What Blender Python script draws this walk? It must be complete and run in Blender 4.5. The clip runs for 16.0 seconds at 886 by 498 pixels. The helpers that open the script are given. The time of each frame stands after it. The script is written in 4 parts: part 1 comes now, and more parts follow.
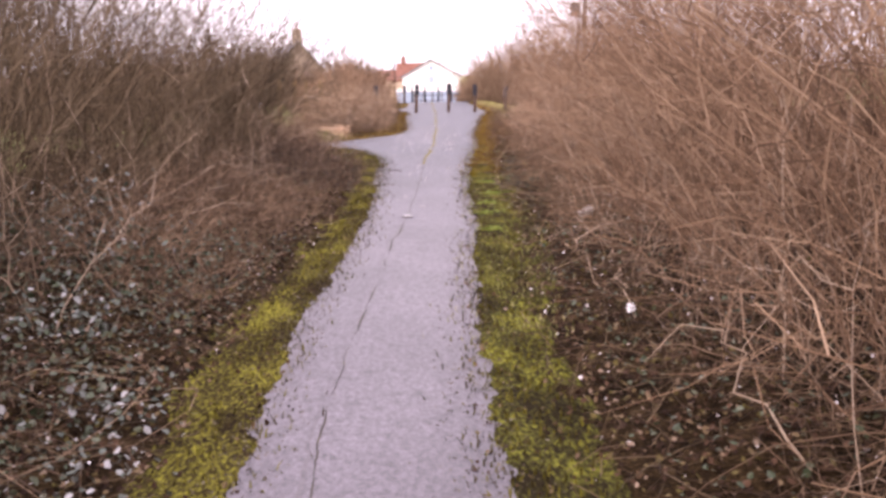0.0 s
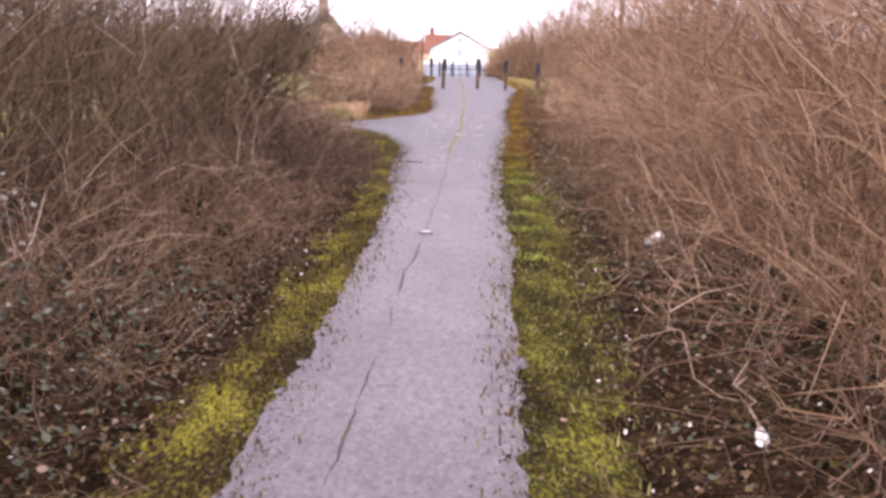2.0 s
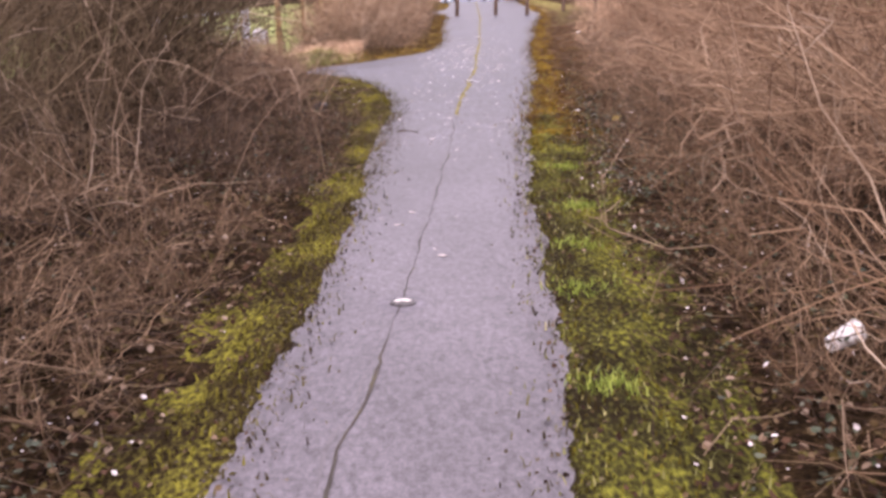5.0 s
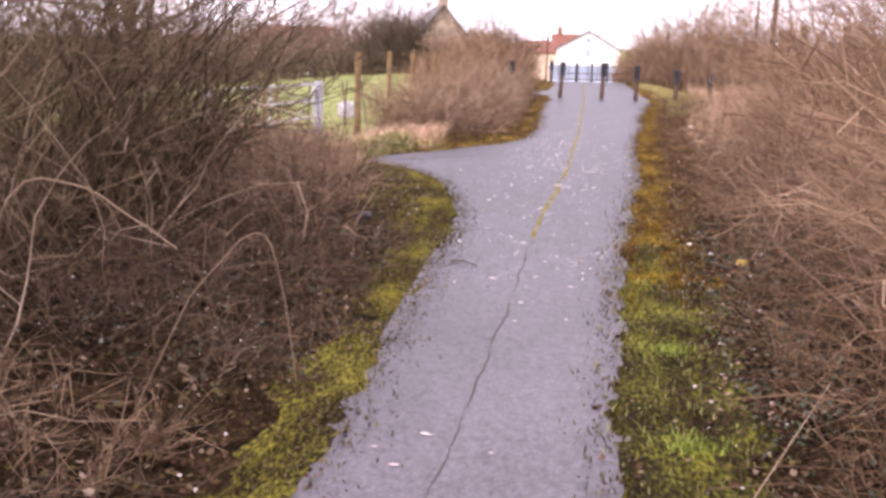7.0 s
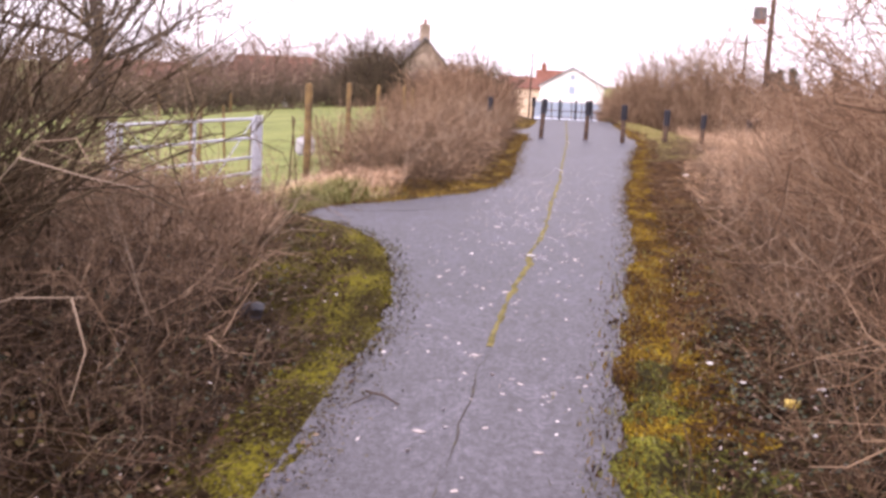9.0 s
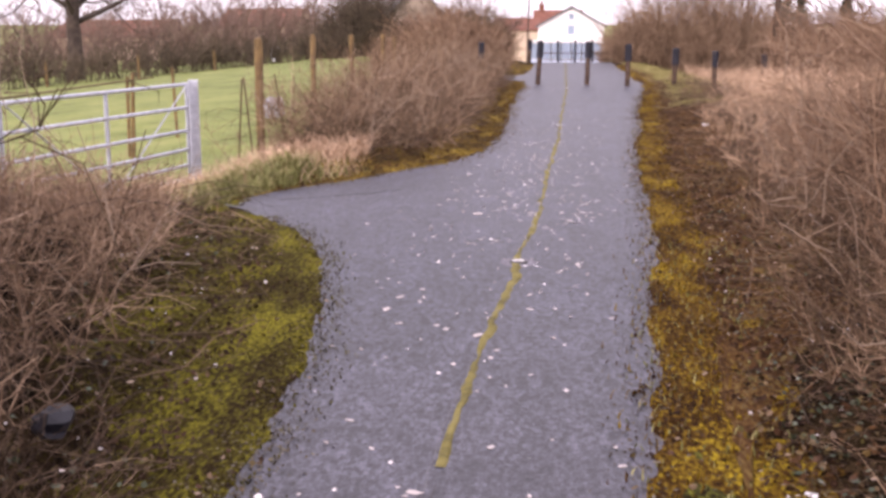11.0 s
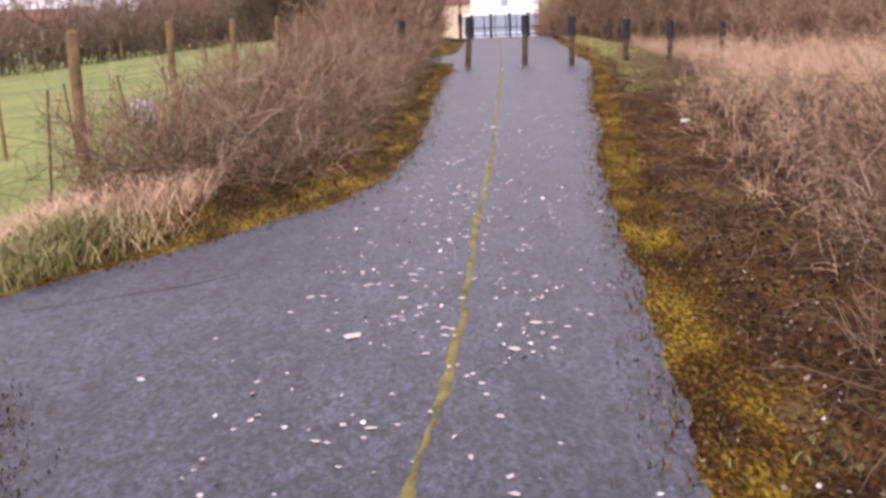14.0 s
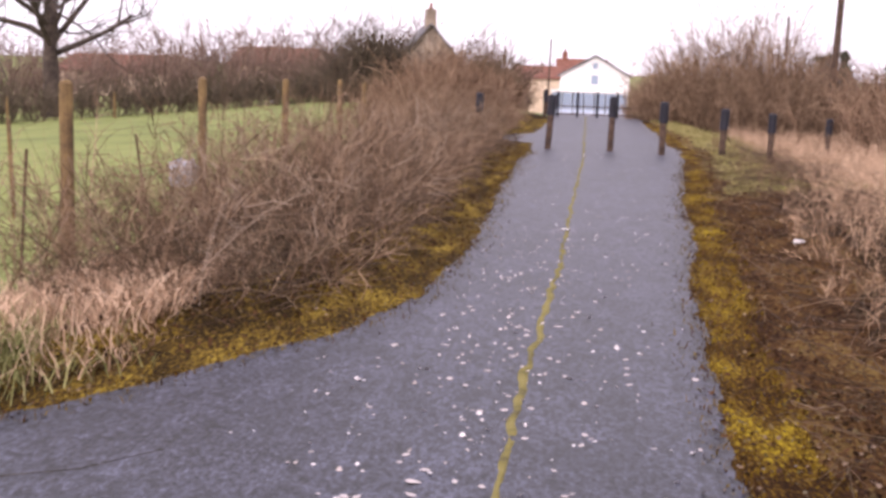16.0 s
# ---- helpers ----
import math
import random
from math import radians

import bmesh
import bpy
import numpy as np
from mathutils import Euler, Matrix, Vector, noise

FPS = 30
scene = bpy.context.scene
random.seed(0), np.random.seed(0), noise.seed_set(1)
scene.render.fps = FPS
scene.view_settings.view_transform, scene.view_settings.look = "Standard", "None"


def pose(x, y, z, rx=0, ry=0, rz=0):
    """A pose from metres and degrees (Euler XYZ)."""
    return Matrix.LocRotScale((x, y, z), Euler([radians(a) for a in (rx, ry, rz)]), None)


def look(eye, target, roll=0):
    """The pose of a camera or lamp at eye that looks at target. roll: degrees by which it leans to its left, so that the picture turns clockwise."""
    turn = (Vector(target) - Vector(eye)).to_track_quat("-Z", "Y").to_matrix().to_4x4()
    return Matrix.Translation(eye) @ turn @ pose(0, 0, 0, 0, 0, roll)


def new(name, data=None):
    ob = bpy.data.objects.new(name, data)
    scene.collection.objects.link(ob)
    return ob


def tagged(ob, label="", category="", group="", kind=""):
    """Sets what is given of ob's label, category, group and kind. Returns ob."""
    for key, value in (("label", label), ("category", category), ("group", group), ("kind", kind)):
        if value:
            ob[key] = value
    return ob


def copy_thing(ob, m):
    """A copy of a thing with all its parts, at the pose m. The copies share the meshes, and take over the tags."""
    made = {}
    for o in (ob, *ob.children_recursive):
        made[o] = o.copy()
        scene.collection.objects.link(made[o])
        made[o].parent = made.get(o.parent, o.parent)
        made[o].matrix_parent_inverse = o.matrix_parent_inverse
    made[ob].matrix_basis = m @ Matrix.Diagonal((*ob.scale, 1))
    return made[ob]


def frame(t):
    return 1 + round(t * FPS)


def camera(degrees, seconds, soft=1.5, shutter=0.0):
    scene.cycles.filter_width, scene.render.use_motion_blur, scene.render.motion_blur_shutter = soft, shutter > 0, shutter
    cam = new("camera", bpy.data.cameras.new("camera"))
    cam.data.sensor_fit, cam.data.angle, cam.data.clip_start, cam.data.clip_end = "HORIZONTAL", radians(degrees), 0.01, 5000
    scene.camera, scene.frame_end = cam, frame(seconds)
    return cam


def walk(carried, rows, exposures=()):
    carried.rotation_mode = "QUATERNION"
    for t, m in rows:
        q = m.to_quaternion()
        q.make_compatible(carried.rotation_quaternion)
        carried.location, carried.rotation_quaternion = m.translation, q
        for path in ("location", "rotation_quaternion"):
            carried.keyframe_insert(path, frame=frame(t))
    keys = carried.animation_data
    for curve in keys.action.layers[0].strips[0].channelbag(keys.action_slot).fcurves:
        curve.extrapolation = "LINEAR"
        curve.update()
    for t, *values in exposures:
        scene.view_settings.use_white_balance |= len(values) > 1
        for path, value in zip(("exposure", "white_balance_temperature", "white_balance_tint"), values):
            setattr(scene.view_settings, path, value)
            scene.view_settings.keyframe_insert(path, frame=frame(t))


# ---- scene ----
cam = camera(42.3, 16.0, soft=3.3)
PATH = [
    (0, (-0.867, -0.114, 1.461), (-0.718, 1.857, 1.16), -1.1),
    (0.5, (-0.877, 0.456, 1.44), (-0.75, 2.423, 1.1), 0.3),
    (1, (-0.825, 1.03, 1.442), (-0.594, 2.977, 1.045), -2.0),
    (1.5, (-0.743, 1.699, 1.477), (-0.596, 3.656, 1.091), 1.0),
    (2, (-0.721, 2.301, 1.528), (-0.611, 4.267, 1.18), 0.7),
    (2.5, (-0.71, 3.035, 1.518), (-0.731, 5.006, 1.181), 0.7),
    (3, (-0.67, 3.805, 1.505), (-0.573, 5.776, 1.182), -0.9),
    (3.5, (-0.593, 4.497, 1.49), (-0.509, 6.458, 1.105), -1.5),
    (5.8, (-0.162, 7.574, 1.516), (-0.121, 9.515, 1.035), -1.0),
    (6, (-0.124, 7.828, 1.516), (-0.077, 9.769, 1.034), 0.7),
    (6.5, (-0.011, 8.397, 1.563), (0.076, 10.35, 1.142), -1.4),
    (7, (0.02, 9.175, 1.594), (-0.086, 11.141, 1.24), 1.4),
    (7.5, (0.05, 9.802, 1.608), (-0.013, 11.761, 1.213), -1.2),
    (8, (0.092, 10.537, 1.594), (-0.021, 12.503, 1.243), -0.1),
    (8.5, (0.127, 11.271, 1.6), (0.003, 13.244, 1.294), 2.4),
    (9, (0.211, 11.958, 1.578), (0.135, 13.935, 1.282), 2.7),
    (9.5, (0.231, 12.635, 1.585), (0.101, 14.595, 1.206), 2.1),
    (9.7, (0.289, 12.912, 1.583), (0.222, 14.879, 1.229), -0.6),
    (11.8, (0.503, 15.781, 1.603), (0.413, 17.73, 1.161), 0.4),
    (12, (0.54, 16.06, 1.611), (0.533, 18.008, 1.158), -0.0),
    (12.5, (0.601, 16.899, 1.598), (0.443, 18.859, 1.23), 2.7),
    (13, (0.65, 17.554, 1.59), (0.535, 19.513, 1.202), -1.3),
    (13.5, (0.705, 18.278, 1.589), (0.569, 20.241, 1.23), 0.5),
    (14, (0.735, 18.965, 1.571), (0.745, 20.919, 1.141), -2.2),
    (14.5, (0.806, 19.59, 1.579), (0.764, 21.551, 1.187), -0.7),
    (15, (0.853, 20.197, 1.586), (0.837, 22.168, 1.249), -1.5),
    (15.5, (0.91, 20.716, 1.579), (0.862, 22.688, 1.253), -0.1),
    (16, (0.931, 21.185, 1.59), (0.812, 23.157, 1.277), 1.9),
]
walk(cam, [(t, look(eye, target, roll)) for t, eye, target, roll in PATH],
     exposures=[(0, 1.25, 6900, 37), (7.5, 1.25, 6850, 36), (9.5, .97, 6800, 35), (12, .82, 6750, 33), (16, .71, 6700, 32)])

# ---- light ----
world = bpy.data.worlds.new("world")
scene.world = world
world.use_nodes = True
wn, wl = world.node_tree.nodes, world.node_tree.links
sky = wn.new("ShaderNodeTexSky")
sky.sky_type, sky.sun_disc = "NISHITA", False
sky.sun_elevation, sky.sun_rotation = radians(32), radians(215)
sky.air_density, sky.dust_density = 1.0, 4.0
pale = wn.new("ShaderNodeHueSaturation")
pale.inputs["Saturation"].default_value = 0.22
wl.new(sky.outputs[0], pale.inputs["Color"])
cloud = wn.new("ShaderNodeMix")
cloud.data_type = "RGBA"
cloud.inputs[0].default_value = .75
cloud.inputs[7].default_value = (7.0, 7.2, 7.6, 1)
wl.new(pale.outputs[0], cloud.inputs[6])
wl.new(cloud.outputs[2], wn["Background"].inputs[0])
wn["Background"].inputs[1].default_value = 0.15
sun_data = bpy.data.lights.new("sun", "SUN")
sun_data.energy, sun_data.angle, sun_data.color = 1.0, radians(14), (1.0, 0.95, 0.88)
sun = new("sun", sun_data)
sun.matrix_world = look((-30, -60, 55), (0, 20, 0))

# ---- helpers for this place ----
rng = np.random.default_rng(7)


def smooth(v, a, b):
    t = np.clip((np.asarray(v, float) - a) / (b - a), 0, 1)
    return t * t * (3 - 2 * t)


EDGE_L = [(-14, -2.4), (0, -1.55), (4.3, -1.32), (6.9, -1.22), (9, -1.0), (11, -.81), (13.8, -.63), (15.6, -.56), (17.7, -.47),
          (19.8, -.43), (21, -.55), (22.2, -.72), (23.2, -1.03), (24.3, -1.6), (24.9, -1.95), (25.3, -1.65), (25.9, -1.25),
          (27.05, -.55), (27.8, -.1), (29, .3), (31.3, .55), (37, .75), (42, 1.02), (43.7, 1.2), (46.6, 1.25), (47.4, .65), (49.4, .6), (50.6, 1.4), (63, 2.3), (140, 3)]
EDGE_R = [(-14, -1.3), (0, -.62), (3.8, -.37), (5, -.3), (6.7, -.15), (9.4, .12), (10.7, .32), (12.4, .44), (14, .52), (15, .64),
          (17.9, .96), (19.5, 1.12), (21.4, 1.4), (23.1, 1.65), (25.6, 1.9), (27.4, 2.05), (30, 2.35), (32, 2.68), (35, 3.0),
          (38.8, 3.52), (41, 3.8), (43, 4.12), (45.5, 4.35), (47.5, 4.35), (50.6, 4.6), (63, 5.2), (140, 14)]
JOINT = [(-14, -2.1), (0, -1.2), (3.9, -1.06), (4.7, -1.03), (5.7, -.95), (7, -.82), (8.4, -.67), (9.9, -.55), (11.6, -.36),
         (14, -.12), (16.8, .12), (18, .2), (19, .28), (20.1, .39), (21.7, .57), (22.3, .61), (24, .8), (26.5, 1.0), (28, 1.11),
         (30, 1.29), (32.7, 1.48), (38, 1.86), (42.7, 2.2), (63, 3.4)]


def along(table, y):
    return np.interp(y, [p[0] for p in table], [p[1] for p in table])


LATTICE = np.random.default_rng(3).random((128, 128)) * 2 - 1


def wob(x, y, f, seed=0.0):
    """Smooth random noise of two octaves, about -1 to 1, on arrays; f is in cells to the metre."""
    total = 0
    for o, amp in ((1, .75), (2.3, .4)):
        a, b2 = np.asarray(x, float) * f * o + 37 * seed + 11, np.asarray(y, float) * f * o + 17 * seed + 5
        i, j = np.floor(a).astype(int), np.floor(b2).astype(int)
        s, t = a - i, b2 - j
        s, t = s * s * (3 - 2 * s), t * t * (3 - 2 * t)
        g = LATTICE
        n = (g[i % 128, j % 128] * (1 - s) + g[(i + 1) % 128, j % 128] * s) * (1 - t) + (g[i % 128, (j + 1) % 128] * (1 - s) + g[(i + 1) % 128, (j + 1) % 128] * s) * t
        total = total + amp * n
    return total


def height(x, y):
    """The ground's height."""
    x, y = np.asarray(x, float), np.asarray(y, float)
    u, v = along(EDGE_L, y) - x, x - along(EDGE_R, y)
    early = 1 - smooth(y, 21, 24.5)
    late = smooth(y, 25.5, 27.5)
    field = np.maximum(-.32 + .07 * np.minimum(x + 4, 0), -3.2)
    left = early * (.32 * smooth(u, .5, 2.0) - .65 * smooth(u, 4, 8)) + (1 - early) * (.1 * smooth(u, .3, .9))
    toward = np.where(y > 24, smooth(-x - 1.6 + .25 * smooth(y, 30, 40), 0, 1.6), smooth(-x - 6, 0, 4))
    left = left * (1 - toward) + field * toward
    right = .28 * smooth(v, .4, 2.4) * (1 - smooth(y, 34, 42)) - .38 * smooth(v, .6, 3.6) * smooth(y, 36, 43)
    z = np.where(u > 0, left, np.where(v > 0, right, 0))
    z = z - np.minimum(.035 * np.maximum(y - 62, 0), 3.0) * np.where(u > 0, 1 - smooth(-x, 3, 8), 1)
    outside = smooth(np.maximum(u, v), .1, .6)
    return z + outside * (.04 * wob(x, y, 1.6) + .02 * wob(x, y, 4.3, 3))


def mesh_from(name, verts, faces, mats, parent=None, smooth_faces=False, index=None):
    """One mesh object from arrays: verts (n, 3) and faces (m, 3) or (m, 4)."""
    me = bpy.data.meshes.new(name)
    verts, faces = np.asarray(verts, np.float32), np.asarray(faces, np.int32)
    k = faces.shape[1]
    me.vertices.add(len(verts))
    me.vertices.foreach_set("co", verts.ravel())
    me.loops.add(faces.size)
    me.loops.foreach_set("vertex_index", faces.ravel())
    me.polygons.add(len(faces))
    me.polygons.foreach_set("loop_start", np.arange(0, faces.size, k, dtype=np.int32))
    me.polygons.foreach_set("use_smooth", np.full(len(faces), smooth_faces))
    if index is not None:
        me.polygons.foreach_set("material_index", np.asarray(index, np.int32))
    me.update(calc_edges=True)
    for m in mats if isinstance(mats, (list, tuple)) else [mats]:
        me.materials.append(m)
    ob = new(name, me)
    if parent:
        ob.parent = parent
    return ob


def tubes(lines, radii, sides=3):
    """Tapered tubes along polylines (n, k, 3) with radii (n, k): verts, quad faces."""
    n, k, _ = lines.shape
    tang = np.gradient(lines, axis=1)
    tang /= np.linalg.norm(tang, axis=2, keepdims=True) + 1e-9
    ref = np.where(np.abs(tang[..., 2:3]) < .9, np.array([0, 0, 1.0]), np.array([1.0, 0, 0]))
    a = np.cross(tang, ref)
    a /= np.linalg.norm(a, axis=2, keepdims=True) + 1e-9
    b = np.cross(tang, a)
    ang = np.arange(sides) * 2 * np.pi / sides
    ring = a[:, :, None] * np.cos(ang)[:, None] + b[:, :, None] * np.sin(ang)[:, None]
    v = (lines[:, :, None] + ring * radii[:, :, None, None]).reshape(-1, 3)
    i, j, s = np.meshgrid(np.arange(n), np.arange(k - 1), np.arange(sides), indexing="ij")
    s2 = (s + 1) % sides
    o = i * k * sides
    f = np.stack([o + j * sides + s, o + j * sides + s2, o + (j + 1) * sides + s2, o + (j + 1) * sides + s], -1).reshape(-1, 4)
    return v, f


def merge(*chunks):
    vs, fs, o = [], [], 0
    for v, f in chunks:
        vs.append(v)
        fs.append(f + o)
        o += len(v)
    return np.concatenate(vs), np.concatenate(fs)


def curve_at(p, s):
    """Points on polylines p (n, k, 3) at s (n) from 0 to 1, and their directions."""
    k = p.shape[1] - 1
    t = np.clip(s * k, 0, k - 1e-6)
    i = t.astype(int)
    r = np.arange(len(p))
    a, b = p[r, i], p[r, i + 1]
    d = b - a
    return a + d * (t - i)[:, None], d / (np.linalg.norm(d, axis=1, keepdims=True) + 1e-9)


def off_path(p, gap=.12):
    """Turns back points of polylines that would hang over the path."""
    x, y = p[..., 0], p[..., 1]
    gap = gap + .4 * smooth(p[..., 2], .3, 1.2)
    l, r = along(EDGE_L, y) - gap, along(EDGE_R, y) + gap
    mid = (along(EDGE_L, y[:, :1]) + along(EDGE_R, y[:, :1])) / 2
    near = (np.abs(x[:, :1]) < 9) & (y[:, :1] < 54)
    from_left, from_right = (x[:, :1] < mid) & near, (x[:, :1] >= mid) & near
    x = np.where(from_left & (x > l), l - .4 * (x - l), x)
    x = np.where(from_right & (x < r), r + .4 * (r - x), x)
    p[..., 0] = x
    return p


def stems(x, y, z, tall, lean=(0, 0), spread=.32, thick=.006, twigs=10, reach=.5, fine=.0022, points=5, kink=.026):
    """Bare shrub stems with side twigs, rooted at x, y, z."""
    n = len(x)
    base = np.stack([x, y, z], 1)
    d = np.stack([rng.normal(lean[0], spread, n), rng.normal(lean[1], spread, n), np.ones(n)], 1)
    d /= np.linalg.norm(d, axis=1, keepdims=True)
    ln = tall * rng.uniform(.7, 1.15, n)
    bend = np.stack([rng.normal(lean[0] * .5, .22, n), rng.normal(0, .22, n), rng.uniform(-.28, .05, n)], 1)
    s = np.linspace(0, 1, points)
    p = base[:, None] + (d * ln[:, None])[:, None] * s[:, None] + (bend * ln[:, None])[:, None] * (s ** 2)[:, None]
    p[:, 1:] += np.cumsum(rng.normal(0, kink, (n, points - 1, 3)), 1) * tall[:, None, None] ** .5
    p = off_path(p)
    r = thick * rng.uniform(.6, 1.3, n)[:, None] * np.linspace(1, .28, points)
    out = [tubes(p, r)]
    if twigs:
        q = np.repeat(p, twigs, 0)
        m = len(q)
        a, t = curve_at(q, rng.uniform(.18, 1, m))
        w = t * .75 + rng.normal(0, .55, (m, 3))
        w /= np.linalg.norm(w, axis=1, keepdims=True)
        w *= (reach * rng.uniform(.35, 1.2, m))[:, None]
        k2 = rng.normal(0, .12, (m, 3)) * reach
        side = np.stack([a, a + w * .5 + k2 * .5, a + w + rng.normal(0, .07, (m, 3)) * reach * 2], 1)
        side = off_path(side)
        side[:, :, 2] = np.maximum(side[:, :, 2], (np.repeat(z, twigs) + .01)[:, None])
        out.append(tubes(side, fine * rng.uniform(.7, 1.5, m)[:, None] * np.array([1, .75, .4])))
    return merge(*out)


def canes(x, y, z, length, rise, thick=.0029, points=7, heading=None):
    """Arching bramble canes."""
    n = len(x)
    a = rng.uniform(0, 2 * np.pi, n) if heading is None else heading + rng.normal(0, .7, n)
    s = np.linspace(0, 1, points)
    turn = a[:, None] + rng.normal(0, 1.5, n)[:, None] * s + np.cumsum(rng.normal(0, .34, (n, points)), 1)
    step = np.stack([np.cos(turn), np.sin(turn), np.zeros_like(turn)], 2) * (length / (points - 1))[:, None, None]
    step[:, 0] = 0
    p = np.stack([x, y, z], 1)[:, None] + np.cumsum(step, 1)
    p[:, :, 2] += rise[:, None] * 4 * s * (1 - .85 * s)
    p[:, 1:] += np.cumsum(rng.normal(0, .028, (n, points - 1, 3)), 1)
    p = off_path(p, .2)
    p[:, :, 2] = np.maximum(p[:, :, 2], height(p[:, :, 0], p[:, :, 1]) + .01)
    r = thick * rng.uniform(.6, 1.5, n)[:, None] * np.linspace(1, .5, points)
    return tubes(p, r)


def leaves(x, y, z, size, flat=.5):
    """Small folded leaves, two quads each."""
    n = len(x)
    u = rng.normal(0, 1, (n, 3)) * [1, 1, flat]
    u /= np.linalg.norm(u, axis=1, keepdims=True)
    w = np.cross(u, rng.normal(0, .5, (n, 3)) * [1, 1, .3] + [0, 0, 1.0])
    w /= np.linalg.norm(w, axis=1, keepdims=True) + 1e-9
    up = np.cross(u, w)
    c, h = np.stack([x, y, z], 1), size[:, None]
    fold = up * h * rng.uniform(-.25, .25, (n, 1))
    v = np.stack([c - u * h * .5, c + u * h * .5, c + u * h * .15 + w * h * .36 + fold, c - u * h * .25 + w * h * .3 + fold,
                  c + u * h * .15 - w * h * .36 + fold, c - u * h * .25 - w * h * .3 + fold], 1).reshape(-1, 3)
    o = np.arange(n)[:, None] * 6
    f = np.concatenate([o + [0, 1, 2, 3], o + [1, 0, 5, 4]])
    return v, f


def blades(x, y, z, tall, width=.006, lean=.45):
    """Grass blades: narrow bent strips."""
    n = len(x)
    a = rng.uniform(0, 2 * np.pi, n)
    d = np.stack([np.cos(a), np.sin(a), np.zeros(n)], 1)
    w = np.stack([-np.sin(a), np.cos(a), np.zeros(n)], 1) * (width * rng.uniform(.6, 1.4, n))[:, None]
    c = np.stack([x, y, z], 1)
    l = (tall * np.abs(rng.normal(lean, .3, n)))[:, None]
    up = np.array([0, 0, 1.0]) * tall[:, None]
    mid, tip = c + up * .6 + d * l * .4, c + up * .9 + d * l * 1.1
    v = np.stack([c - w, c + w, mid + w * .7, mid - w * .7, tip + w * .12, tip - w * .12], 1).reshape(-1, 3)
    o = np.arange(n)[:, None] * 6
    return v, np.concatenate([o + [0, 1, 2, 3], o + [3, 2, 4, 5]])


def part(name, bm, material, parent, label=""):
    me = bpy.data.meshes.new(name)
    bm.to_mesh(me)
    bm.free()
    for m in material if isinstance(material, (list, tuple)) else [material]:
        me.materials.append(m)
    ob = new(name, me)
    ob.parent = parent
    return tagged(ob, label)


def box(bm, x0, x1, y0, y1, z0, z1, bevel=0.0, mat=0):
    r = bmesh.ops.create_cube(bm, size=1)
    for v in r["verts"]:
        v.co = Vector(((x0 + x1) / 2 + v.co.x * (x1 - x0), (y0 + y1) / 2 + v.co.y * (y1 - y0), (z0 + z1) / 2 + v.co.z * (z1 - z0)))
    if bevel:
        es = list({e for v in r["verts"] for e in v.link_edges})
        bmesh.ops.bevel(bm, geom=es, offset=bevel, segments=2, affect="EDGES", profile=.6)
    return bm


def rod(bm, a, b, r0, r1=None, sides=10, cap=True):
    a, b = Vector(a), Vector(b)
    m = Matrix.Translation((a + b) / 2) @ (b - a).to_track_quat("Z", "Y").to_matrix().to_4x4()
    return bmesh.ops.create_cone(bm, cap_ends=cap, segments=sides, radius1=r0, radius2=r0 if r1 is None else r1, depth=(b - a).length, matrix=m)


def empty(name, m, label, category, group=""):
    ob = new(name)
    ob.matrix_world = m
    return tagged(ob, label, category, group)


